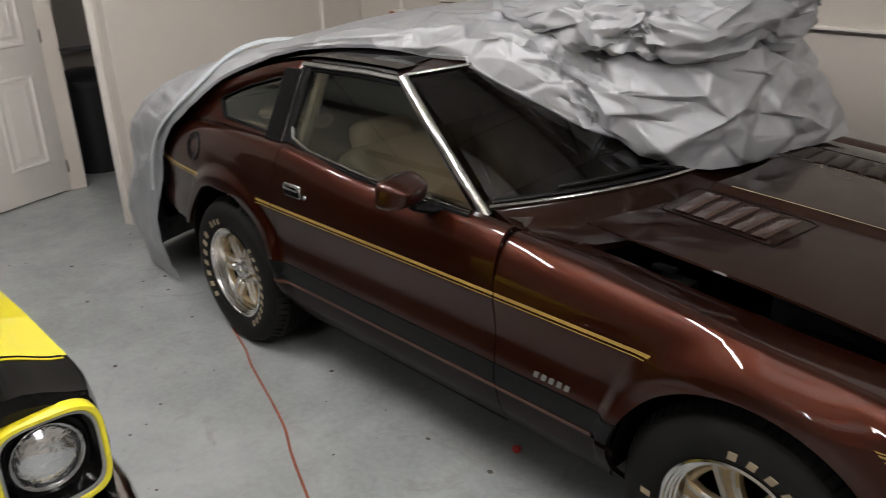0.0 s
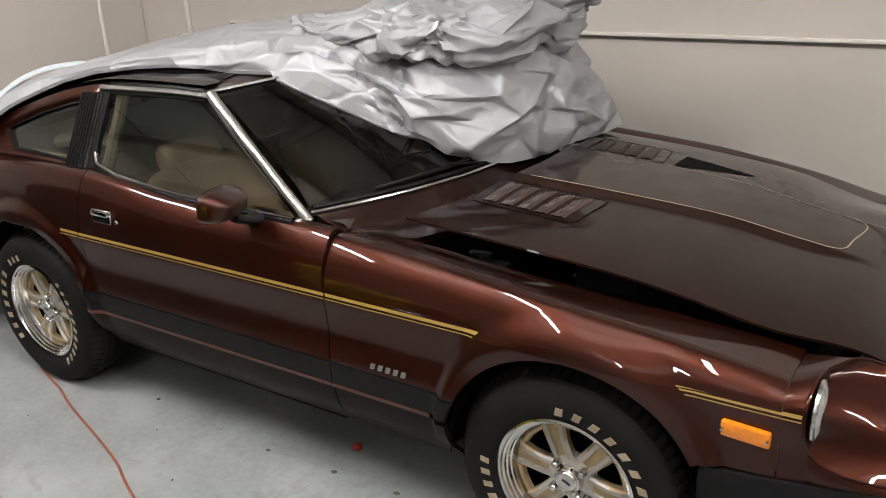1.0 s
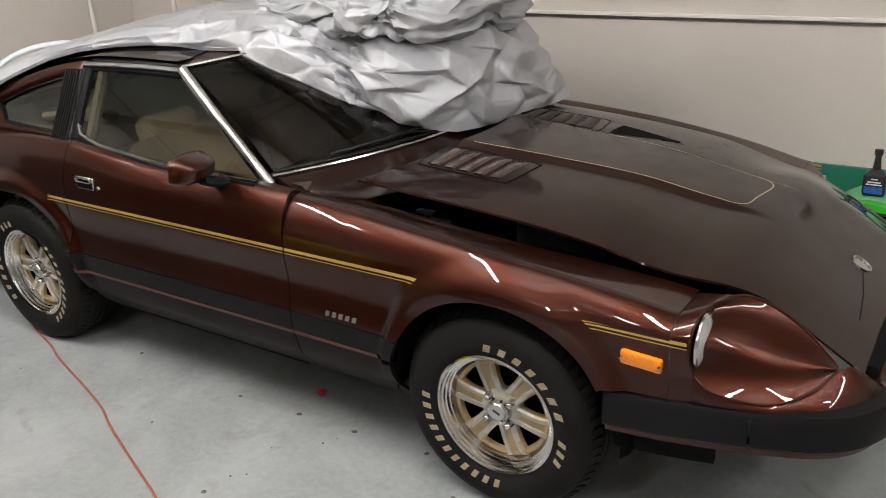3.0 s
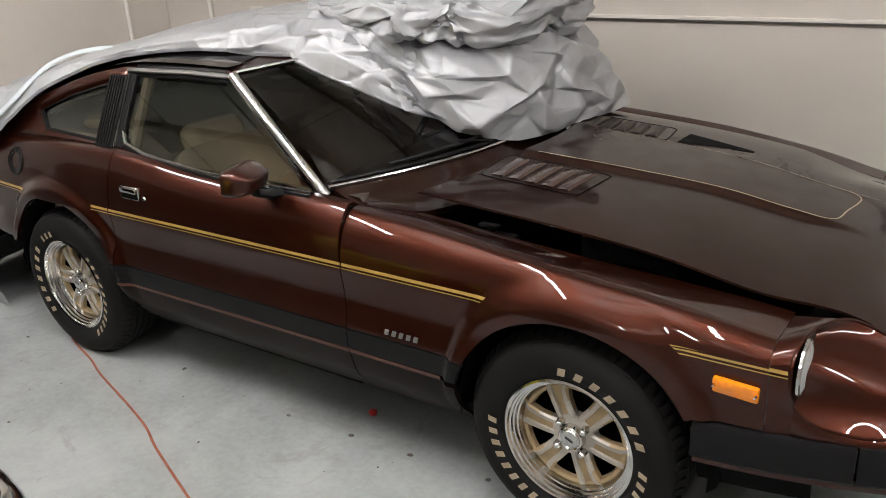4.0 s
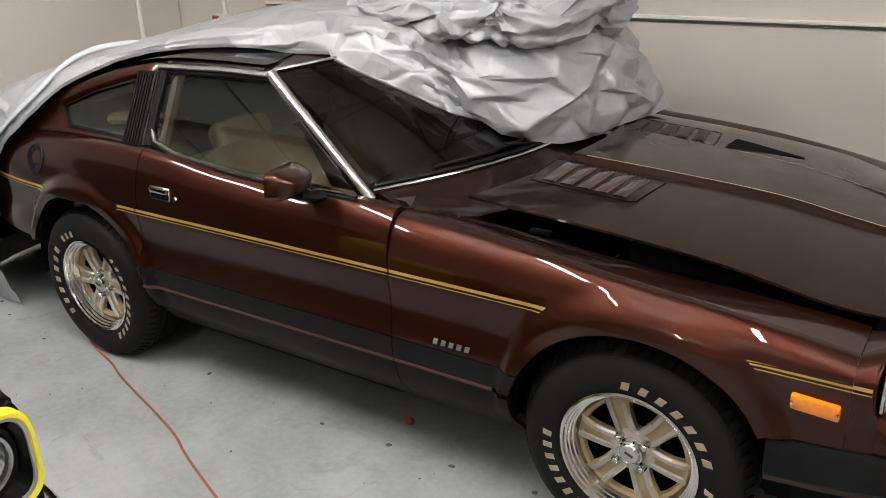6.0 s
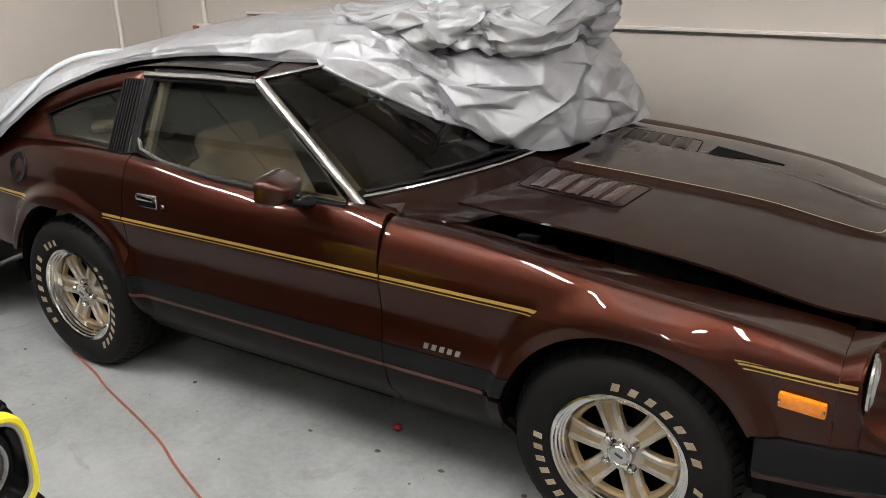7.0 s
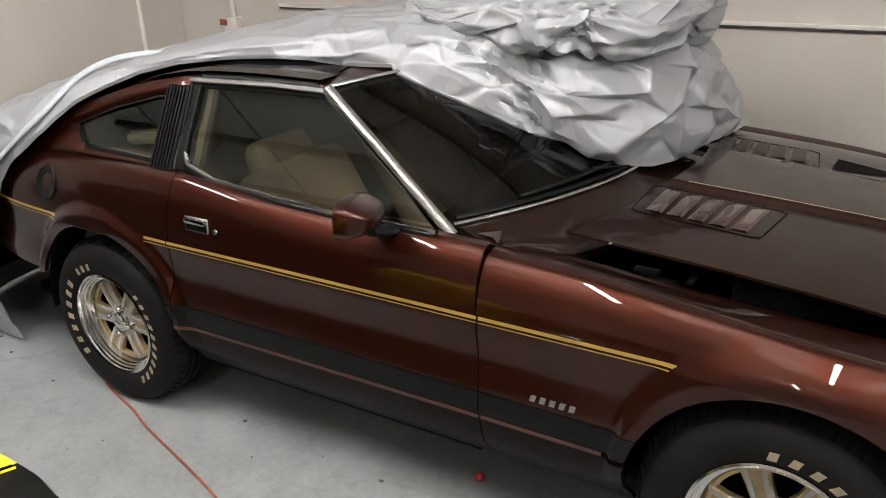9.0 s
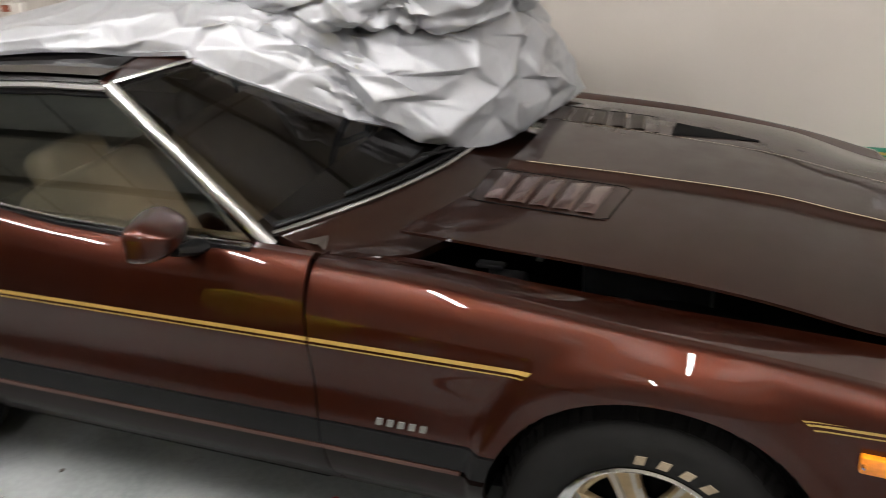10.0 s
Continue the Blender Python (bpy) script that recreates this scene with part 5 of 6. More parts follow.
def car_top(x, y):
    """Height of the car's upper surface."""
    y = max(min(y, 0.6), -0.6)
    b, t = screen_base(y), screen_top(y)
    if x > hood_back(y):
        return hood_z(min(x, 0.93), y)
    if x > b[0]:
        return 0.925
    if x > t[0]:
        f = (b[0] - x) / (b[0] - t[0])
        return b[2] + (t[2] - b[2]) * f + 0.018 * math.sin(math.pi * f)
    e = roof_edge(max(x, -3.34))
    return e + 0.052 * (1 - min(abs(y) / 0.62, 1) ** 2) + 0.005


def above(bm, gap):
    """Keep the cloth above the car."""
    for v in bm.verts:
        p = v.co
        if -3.0 < p.x < 0.9 and abs(p.y) < 0.62:
            h = car_top(p.x, p.y) + gap
            if p.z < h:
                p.z = h


EDGE = [(-0.765, -0.208, 1.015), (-0.89, -0.305, 1.068), (-1.05, -0.365, 1.145), (-1.22, -0.41, 1.215), (-1.42, -0.44, 1.270), (-1.75, -0.47, 1.285), (-2.20, -0.54, 1.235), (-2.47, -0.685, 1.12), (-2.64, -0.79, 0.98), (-2.83, -0.815, 0.835), (-2.98, -0.80, 0.60), (-3.14, -0.795, 0.31), (-3.10, -0.74, 0.03)]
BACK = [0, 0, 0, 0, 0, 0, 0.02, 0.32, 0.60, 0.64, 0.64, 0.62, 0.68]
CROWN = [0.30, 0.27, 0.24, 0.19, 0.14, 0.10, 0.06, 0.03, 0.02, 0.0, 0.0, 0.0, 0.0]
FOOT = [(-0.77, -0.250), (-0.70, -0.205), (-0.64, -0.13), (-0.582, -0.04), (-0.535, 0.07), (-0.51, 0.18), (-0.475, 0.36), (-0.445, 0.55), (-0.45, 0.66), (-0.58, 0.73), (-0.85, 0.74), (-1.15, 0.66), (-1.32, 0.30), (-1.25, 0.0), (-1.05, -0.20), (-0.89, -0.255)]


def arrays(bm):
    bm.verts.index_update()
    bm.normal_update()
    return np.array([v.co[:] for v in bm.verts]), np.array([v.normal[:] for v in bm.verts])


def fold(bm, lines, hold=None):
    """Press sharp creases into the cloth. lines: place, direction, length, half width, depth (above zero: a ridge)."""
    P, N = arrays(bm)
    off = np.zeros(len(P))
    for p, t, length, width, depth in lines:
        p, t = np.array(p, float), np.array(t, float)
        n0 = N[((P - p) ** 2).sum(1).argmin()]
        t = t - n0 * (t @ n0)
        t /= np.sqrt(t @ t) + 1e-9
        rel = P - p
        a = rel @ t
        bow = 0.12 * length * (a / length) ** 2
        d = rel @ np.cross(n0, t) + bow
        end = np.clip(1 - np.abs(a) / (length / 2), 0, 1)
        wide = width * (0.35 + 0.65 * end)
        off += depth * np.clip(1 - np.abs(d) / wide, 0, 1) * np.minimum(end * 2.2, 1) * (np.abs(rel @ n0) < 0.10)
    if hold is not None:
        off = off * hold(P)
    for v, q in zip(bm.verts, P + N * off[:, None]):
        v.co = q


def scatter(bm, count, seed, length, width, depth, lean=None, where=None):
    """Random creases on a cloth, some of them leaning to one direction."""
    P, N = arrays(bm)
    rng = np.random.RandomState(seed)
    if where is not None:
        P = P[np.array([where(p) for p in P])]
    out = []
    for k in range(count):
        t = rng.normal(0, 1, 3)
        if lean is not None:
            t = np.array(lean) * rng.choice((-1, 1)) + 0.22 * t
        out.append((P[rng.randint(len(P))], t, rng.uniform(*length), rng.uniform(*width), rng.uniform(*depth) * rng.choice((-1, -1, 1))))
    return out


def relax(bm, excess, limit, rounds, seed, keep=0.0, jitter=0.004, ease=None, pin=False):
    """Give every edge too much length and let the cloth buckle within a limit of its first shape."""
    rng = np.random.RandomState(seed)
    bm.verts.index_update()
    base = np.array([v.co[:] for v in bm.verts])
    ea = np.array([e.verts[0].index for e in bm.edges])
    eb = np.array([e.verts[1].index for e in bm.edges])
    r = np.sqrt(((base[ea] - base[eb]) ** 2).sum(1)) * (1 + excess * rng.uniform(0.3, 1.7, len(ea)))
    if ease:
        limit = limit * np.array([ease(p) for p in base])[:, None]
    if pin:
        limit = limit * np.array([0.12 if v.is_boundary else 1.0 for v in bm.verts])[:, None]
    deg = np.maximum(np.bincount(ea, minlength=len(base)) + np.bincount(eb, minlength=len(base)), 1)[:, None]
    P = base + rng.normal(0, jitter, base.shape)
    for _ in range(rounds):
        d = P[eb] - P[ea]
        n = np.sqrt((d ** 2).sum(1)) + 1e-9
        c = d * ((n - r) / n * 0.5)[:, None]
        m = np.zeros_like(P)
        for k in range(3):
            m[:, k] = np.bincount(ea, c[:, k], len(P)) - np.bincount(eb, c[:, k], len(P))
        P += m / deg * 1.6
        off = P - base
        dist = np.sqrt((off ** 2).sum(1, keepdims=True)) + 1e-9
        P = base + off * np.minimum(1, limit / dist) * (1 - keep)
    for v, p in zip(bm.verts, P):
        v.co = p


def facet(bm, cuts, rounds, fine):
    """Split each flat facet finely, round its creases a little and add small folds."""
    for _ in range(cuts):
        bmesh.ops.subdivide_edges(bm, edges=list(bm.edges), cuts=1, use_grid_fill=True)
        bmesh.ops.triangulate(bm, faces=bm.faces)
    for _ in range(rounds):
        bmesh.ops.smooth_vert(bm, verts=[v for v in bm.verts if not v.is_boundary], factor=0.5, use_axis_x=True, use_axis_y=True, use_axis_z=True)
    if fine:
        bm.normal_update()
        move = [v.normal * FINE.at(v.co) * fine for v in bm.verts]
        for v, d in zip(bm.verts, move):
            v.co += d


def pleat(bm, across, along, width, depth, mask):
    """Sharp-backed folds that run along one direction and die out by the mask."""
    bm.normal_update()
    move = []
    for v in bm.verts:
        p = v.co
        k = mask(p)
        if k <= 0:
            move.append(None)
            continue
        q = p.dot(across) / width + 1.1 * noise.noise(p * 3.3) + 0.25 * noise.noise(p * 9 + Vector((4, 1, 7)))
        t = q % 1.0
        h = (t / 0.72 if t < 0.72 else (1 - t) / 0.28) ** 1.4
        h *= 0.35 + 0.65 * abs(noise.noise(Vector((math.floor(q) * 3.7, p.dot(along) * 2.2, 1.5)))) * 2
        move.append(v.normal * (h * depth * k))
    for v, d in zip(bm.verts, move):
        if d is not None:
            v.co += d


def cover():
    cov = thing("car_cover", "silver fabric car cover bunched up over the windscreen and roof", "car cover")
    n = 30
    E = smooth_path(EDGE, n)
    ks = np.linspace(0, len(EDGE) - 1, n)
    bk, cr = hermite(range(len(BACK)), BACK), hermite(range(len(CROWN)), CROWN)
    rows = []
    m = 14
    for e, k in zip(E, ks):
        row = []
        for j in range(m + 1):
            v = j / m
            c = math.cos(math.pi * v)
            y = e[1] * math.copysign(abs(c) ** 0.75, c)
            sn = math.sin(math.pi * v)
            row.append((e[0] - bk(k) * sn ** 0.45, y, e[2] + cr(k) * sn ** 0.9))
        rows.append(row)
    bm = bmesh.new()
    rng = random.Random(2)
    for i, row in enumerate(rows[1:-1]):
        for j in range(1, len(row) - 1):
            a, b = Vector(rows[i][j]), Vector(rows[i + 2][j])
            c, d = Vector(row[j - 1]), Vector(row[j + 1])
            row[j] = Vector(row[j]) + (b - a) * rng.uniform(-0.22, 0.22) + (d - c) * rng.uniform(-0.22, 0.22)
    grid(bm, rows)
    bmesh.ops.triangulate(bm, faces=bm.faces, quad_method="SHORT_EDGE")
    relax(bm, 0.022, 0.016, 120, 5, pin=True, ease=lambda p: 0.30 + 0.70 * sstep(-1.7, -1.2, p[0]))
    bmesh.ops.subdivide_edges(bm, edges=list(bm.edges), cuts=1, use_grid_fill=True)
    bmesh.ops.triangulate(bm, faces=bm.faces)
    relax(bm, 0.015, 0.005, 60, 6, pin=True, jitter=0.0008, ease=lambda p: 0.35 + 0.65 * sstep(-1.7, -1.2, p[0]))
    facet(bm, 2, 1, 0.0)
    hem = (0.78, 0.20, -0.58)
    beside = lambda p: -1.24 < p[0] < -0.80 and -0.29 < p[1] + 0.35 * (p[0] + 1.05) < 0.0
    rim = np.array([0.0 if v.is_boundary else 1.0 for v in bm.verts])
    fold(bm, scatter(bm, 30, 5, (0.25, 0.55), (0.014, 0.026), (0.008, 0.020), hem, beside), lambda P: rim)
    fold(bm, scatter(bm, 40, 3, (0.15, 0.45), (0.012, 0.030), (0.003, 0.007)), lambda P: rim)
    pleat(bm, Vector((0.75, 0.1, -0.65)).normalized(), Vector((0, 1, 0)), 0.16, 0.014, lambda p: sstep(-2.25, -2.5, p.x))
    above(bm, 0.008)
    lip(bm, (0, 0.004, -0.012))
    drape = part("drape", bm, M["cover"], cov, "pale silver part of the cover over roof and tail", sharp=50)
    # turned hem that lies as a pale ridge down the tail
    path = smooth_path([(-2.25, -0.46, 1.262), (-2.33, -0.49, 1.258), (-2.45, -0.54, 1.236), (-2.53, -0.622, 1.186), (-2.60, -0.745, 1.076), (-2.69, -0.80, 0.992), (-2.86, -0.825, 0.86), (-2.97, -0.83, 0.72), (-3.04, -0.825, 0.55)], 60)
    bm = bmesh.new()
    tube_along(bm, path, 0.014, 10, flat=0.45, up=(0.2, -0.6, 0.75))
    part("hem_fold", bm, M["cover_in"], cov, "pale turned hem of the cover")

    d1, e1 = Vector((0.41, 0.91, 0)), Vector((0.91, -0.41, 0))
    up = Vector((0, 0, 1))

    def knot_rays():
        """Tucks that run to the gathered knot."""
        knot = Vector((-0.735, -0.215, 1.40))
        rays = []
        for k in range(14):
            d = (e1 * math.cos(k * 0.45) * 0.4 + d1 * math.sin(k * 0.45) + up * math.cos(k * 0.45)).normalized()
            rays.append((knot + d * (0.10 + 0.03 * (k % 3)), d, 0.24 + 0.08 * (k % 4), 0.016 + 0.005 * (k % 3), -0.016 if k % 2 else 0.012))
        return rays

    def crush(name, bm, seed, ex, lim, ex2, lim2, fine, folds=(), cuts=1):
        hold = lambda p: 0.12 + 0.88 * sstep(0.01, 0.07, p[2] - max(car_top(p[0], p[1]), 0.93))
        relax(bm, ex, lim, 150, seed, ease=hold)
        bmesh.ops.subdivide_edges(bm, edges=list(bm.edges), cuts=1, use_grid_fill=True)
        bmesh.ops.triangulate(bm, faces=bm.faces)
        relax(bm, ex2, lim2, 60, seed + 1, jitter=0.0008, ease=hold)
        facet(bm, cuts, 1, fine)
        for f in folds:
            pleat(bm, *f)
        if folds:
            fold(bm, knot_rays())
        above(bm, 0.006)
        return part(name, bm, M["cover"], cov, sharp=50)

    # the bulging mass on the windscreen's foot
    C = Vector((-0.90, 0.24, 0))
    nt, nh = 26, 9
    foot = [Vector((p[0], p[1], 0)) - C for p in loop_points(FOOT, nt, (C.x, C.y))]
    prof = hermite([0, 0.06, 0.2, 0.4, 0.6, 0.78, 0.9, 1.0], [1.0, 1.018, 1.04, 1.02, 0.95, 0.81, 0.60, 0.10])
    rows = []
    rng = random.Random(12)
    for i in range(nh + 1):
        h = i / nh
        row = []
        for j in range(nt):
            jj = j + rng.uniform(-0.4, 0.4) * (0 < i < nh)
            f0, f1 = foot[int(math.floor(jj)) % nt], foot[(int(math.floor(jj)) + 1) % nt]
            f = f0.lerp(f1, jj - math.floor(jj))
            hh = min(max(h + rng.uniform(-0.4, 0.4) / nh * (0 < i < nh), 0), 1)
            tip = max(f.normalized().dot(Vector((0.73, 0.68, 0))), 0) ** 8
            p = C + f * prof(hh) * (1 - 0.20 * tip * sstep(0, 0.45, hh))
            b0 = max(car_top(C.x + f.x, C.y + f.y) + 0.008, 0.938)
            top = 1.350 - 0.03 * sstep(0.2, 0.6, p.y)
            p.z = b0 + (top - b0) * (hh + 0.05 * math.sin(math.pi * hh))
            d = f.normalized()
            p += d * BIG.at(p) * 0.12 * math.sin(math.pi * min(hh * 1.5, 1)) * (hh > 0)
            row.append(p)
        rows.append(row)
    bm = bmesh.new()
    vv = grid(bm, rows, True)
    bm.faces.new(vv[-1])
    bmesh.ops.triangulate(bm, faces=bm.faces, quad_method="SHORT_EDGE")
    crush("bulging_fold", bm, 11, 0.06, 0.034, 0.035, 0.011, 0.03, cuts=2)

    def sack(name, centre, shape, seed, lim, folds, sub=3):
        bm = bmesh.new()
        bmesh.ops.create_icosphere(bm, subdivisions=sub, radius=1)
        rng = random.Random(seed)
        f = lambda t, p: math.copysign(abs(t) ** p, t)
        for v in bm.verts:
            a = (v.co + Vector((rng.gauss(0, 0.05), rng.gauss(0, 0.05), rng.gauss(0, 0.05)))).normalized()
            a = Vector((f(a.x, 0.85), f(a.y, 0.85), f(a.z, 0.65)))
            q = Vector(centre) + shape(a)
            q += (q - Vector(centre)).normalized() * BIG.at(q) * 0.16
            v.co = q
        return crush(name, bm, seed, 0.08, lim * 1.3, 0.04, 0.010, 0.03, folds, cuts=2)

    def layer(a):
        return d1 * a.y * 0.45 + e1 * a.x * 0.24 + up * (0.095 * a.z + 0.02 * math.sin(7 * a.y))
    sack("folded_layer", (-0.79, 0.13, 1.37), layer, 23, 0.022, [((up * 0.9 + e1 * 0.5).normalized(), d1, 0.06, 0.020, lambda p: 1.0)])

    f1 = Vector((0.99, -0.14, 0.0))

    def tongue(a):
        return f1 * a.x * 0.33 + Vector((0.14, 0.99, 0)) * a.y * 0.11 + up * ((0.040 + 0.008 * a.x) * a.z + 0.010 * math.sin(4 * a.x))
    sack("side_fold", (-1.08, -0.165, 1.395), tongue, 41, 0.012, [((up * 0.8 + Vector((0.14, -0.99, 0)) * 0.6).normalized(), f1, 0.05, 0.010, lambda p: 1.0)])

    def roll(a):
        k = 0.45 + 0.55 * sstep(-1.0, -0.2, a.y)
        return Vector((0.7, 0.7, 0)) * a.y * 0.35 + Vector((0.7, -0.7, 0)) * a.x * 0.16 * k + up * 0.080 * a.z * k
    sack("top_fold", (-0.73, 0.24, 1.47), roll, 31, 0.022, [((up * 0.8 + Vector((0.7, -0.7, 0)) * 0.6).normalized(), Vector((0.7, 0.7, 0)), 0.05, 0.018, lambda p: 1.0)])
    # gathered elastic edge on the far end of the top folds
    bm = bmesh.new()
    pts, rad = [], []
    for k in range(60):
        a = -0.6 + 3.6 * k / 59
        pts.append(Vector((-0.57, 0.44, 1.43)) + Vector((0.35, 0.3, 0)) * 0.10 * math.cos(a) + Vector((0, 0.05, 0.075)) * math.sin(a))
        rad.append(0.015 + 0.006 * math.sin(k * 2.1) + 0.003 * math.sin(k * 5.3))
    tube_along(bm, pts, 0.015, 10, radii=rad, flat=1.2)
    part("elastic_hem", bm, M["cover_in"], cov, "gathered elastic hem of the cover")


cover()


# ---------------------------------------------------------------- yellow car
def yellow_car():
    yc = thing("muscle_car", "black and bright yellow car with round headlamps", "car")
    YL, YR, XF = -1.878, -3.693, -0.90
    mid = (YL + YR) / 2
    hw = (YL - YR) / 2

    def top(x, y):
        u = abs(y - mid) / hw
        return 0.868 + 0.05 * (1 - u * u) - 0.045 * sstep(0.82, 1.0, u) - 0.012 * sstep(-1.45, -1.13, x) - 0.020 * sstep(-1.15, XF, x)

    def sheet(name, x0, x1, mat, lift=0.0, label="", y0=-1.0, y1=1.0):
        bm = bmesh.new()
        rows = []
        for i in range(25):
            x = x0 + (x1 - x0) * i / 24
            row = []
            for j in range(41):
                u = y0 + (y1 - y0) * j / 40
                # plan: corners rounded back
                xx = x - 0.05 * abs(u) ** 4 * sstep(-1.6, XF, x)
                y = mid + u * hw * (1 - 0.022 * sstep(-1.08, XF, x))
                row.append((xx, y, top(x, y) + lift))
            rows.append(row)
        grid(bm, rows)
        lip(bm, (0, 0, -0.03))
        return part(name, bm, mat, yc, label)
    # unseen rear panels and lower body black, to keep yellow out of door reflections
    sheet("bonnet", -2.35, -1.782, M["black_paint"], 0.0, "gloss black stand-in for the unseen rear bonnet")
    sheet("front_panel", -1.780, -1.102, M["yellow"])
    sheet("nose_band", -1.100, XF - 0.02, M["black_paint"], 0.0, "gloss black band across the nose")
    for a, tone in ((-1.103, "black_paint"), (-1.092, "yellow")):
        bm = bmesh.new()
        tube_along(bm, [(a + 0.004 - 0.05 * abs(u) ** 4 * sstep(-1.6, XF, a), mid + u * hw, top(a, mid + u * hw) + 0.001) for u in np.linspace(-0.985, 0.985, 60)], 0.003, 6)
        part("nose_line", bm, M[tone], yc)
    # wings, with black sides to the nose and unseen rear parts black like the bonnet
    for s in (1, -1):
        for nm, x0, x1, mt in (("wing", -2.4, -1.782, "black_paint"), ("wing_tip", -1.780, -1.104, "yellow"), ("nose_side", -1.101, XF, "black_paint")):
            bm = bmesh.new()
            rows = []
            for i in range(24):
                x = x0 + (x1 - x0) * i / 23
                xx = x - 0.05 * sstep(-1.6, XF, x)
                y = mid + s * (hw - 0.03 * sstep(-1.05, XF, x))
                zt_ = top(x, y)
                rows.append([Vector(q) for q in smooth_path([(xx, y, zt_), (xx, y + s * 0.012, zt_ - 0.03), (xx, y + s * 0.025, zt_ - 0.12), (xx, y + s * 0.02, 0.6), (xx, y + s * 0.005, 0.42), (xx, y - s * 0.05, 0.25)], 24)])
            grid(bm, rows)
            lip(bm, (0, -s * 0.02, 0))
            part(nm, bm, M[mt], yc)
    # front face with the lamp bezels
    part("grille", boxed(XF - 0.14, XF - 0.10, YR + 0.1, YL - 0.1, 0.50, 0.83, bevel=0.005), M["black_paint"], yc, "black grille")
    bm = bmesh.new()
    rows = []
    for y in np.linspace(YR + 0.035, YL - 0.035, 41):
        u = abs(y - mid) / hw
        dx = -0.05 * u ** 4
        rows.append([(XF - 0.02 + dx, y, top(XF, y)), (XF + dx, y, top(XF, y) - 0.02), (XF - 0.004 + dx, y, min(0.812, top(XF, y) - 0.022)), (XF - 0.03 + dx, y, min(0.808, top(XF, y) - 0.026))])
    grid(bm, rows)
    part("header_panel", bm, M["black_paint"], yc, "gloss black header panel")
    for s in (1, -1):
        yc0 = mid + s * (hw - 0.137)
        lamp = new("headlamp_unit")
        lamp.parent = yc
        tagged(lamp, "round headlamp in a yellow rounded square surround")

        def ring(r, k):
            return [(math.copysign(abs(math.cos(a)) ** k, math.cos(a)) * r, math.copysign(abs(math.sin(a)) ** k, math.sin(a)) * r) for a in (2 * math.pi * i / 56 for i in range(56))]
        bm = bmesh.new()
        rows = []
        for r, x in ((0.118, -0.03), (0.118, 0.0), (0.115, 0.006), (0.107, 0.006), (0.103, 0.0)):
            rows.append([(XF - 0.006 + x, yc0 + a, 0.694 + b) for a, b in ring(r, 0.5)])
        grid(bm, rows, True)
        part("bezel", bm, M["yellow"], lamp, "yellow lamp surround")
        bm = bmesh.new()
        rows = []
        for r, x in ((0.1040, 0.002), (0.0985, 0.001), (0.0965, -0.008)):
            rows.append([(XF - 0.006 + x, yc0 + a, 0.694 + b) for a, b in ring(r, 0.5)])
        grid(bm, rows, True)
        part("bezel_liner", bm, M["grey_plastic"], lamp, "grey liner inside the surround")
        bm = bmesh.new()
        rows = []
        for r, x, k in ((0.0970, -0.003, 0.5), (0.094, -0.008, 0.5), (0.088, -0.035, 0.8), (0.080, -0.04, 1.0)):
            rows.append([(XF - 0.006 + x, yc0 + a, 0.694 + b) for a, b in ring(r, k)])
        grid(bm, rows, True)
        part("lamp_bowl", bm, M["black_paint"], lamp)
        bm = bmesh.new()
        lathe(bm, [(0.075, -0.038), (0.078, -0.032), (0.082, -0.040)], 48, "x", (XF - 0.006, yc0, 0.694))
        part("lamp_ring", bm, M["chrome"], lamp)
        bm = bmesh.new()
        lathe(bm, [(0.0, -0.012), (0.03, -0.014), (0.055, -0.022), (0.068, -0.030), (0.076, -0.038)], 48, "x", (XF - 0.006, yc0, 0.694))
        part("lamp_lens", bm, M["lamp_glass"], lamp, "ribbed clear headlamp glass")
    bm = bmesh.new()
    pts = [(-1.20, YR - 0.02), (-1.0, YR + 0.0), (-0.89, YR + 0.06), (-0.84, YR + 0.35), (-0.83, mid), (-0.84, YL - 0.35), (-0.89, YL - 0.06), (-1.0, YL - 0.0), (-1.20, YL + 0.02)]
    P = smooth_path([(x, y, 0.46) for x, y in pts], 90)
    tube_along(bm, P, 0.045, 14, flat=1.35)
    part("bumper", bm, M["chrome"], yc, "chrome front bumper")
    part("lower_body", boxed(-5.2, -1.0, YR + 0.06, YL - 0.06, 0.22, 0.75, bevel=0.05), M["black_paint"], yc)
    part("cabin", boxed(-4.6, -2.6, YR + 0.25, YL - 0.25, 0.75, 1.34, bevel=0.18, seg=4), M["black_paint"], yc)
    for x in (-1.62, -4.3):
        for s in (1, -1):
            bm = bmesh.new()
            y = mid + s * (hw - 0.12)
            lathe(bm, [(0.15, -0.11), (0.28, -0.11), (0.325, -0.08), (0.33, 0.08), (0.28, 0.11), (0.18, 0.11), (0.16, 0.06), (0.0, 0.06)], 40, "y", (x, y, 0.33))
            part("wheel", bm, M["tyre"], yc)
    bm = boxed(-0.866 - 0.0, -0.855, YL - 0.62, YL - 0.54, 0.80, 0.815, bevel=0.002)
    part("nose_badge", bm, M["chrome"], yc, "small bright badge")


yellow_car()


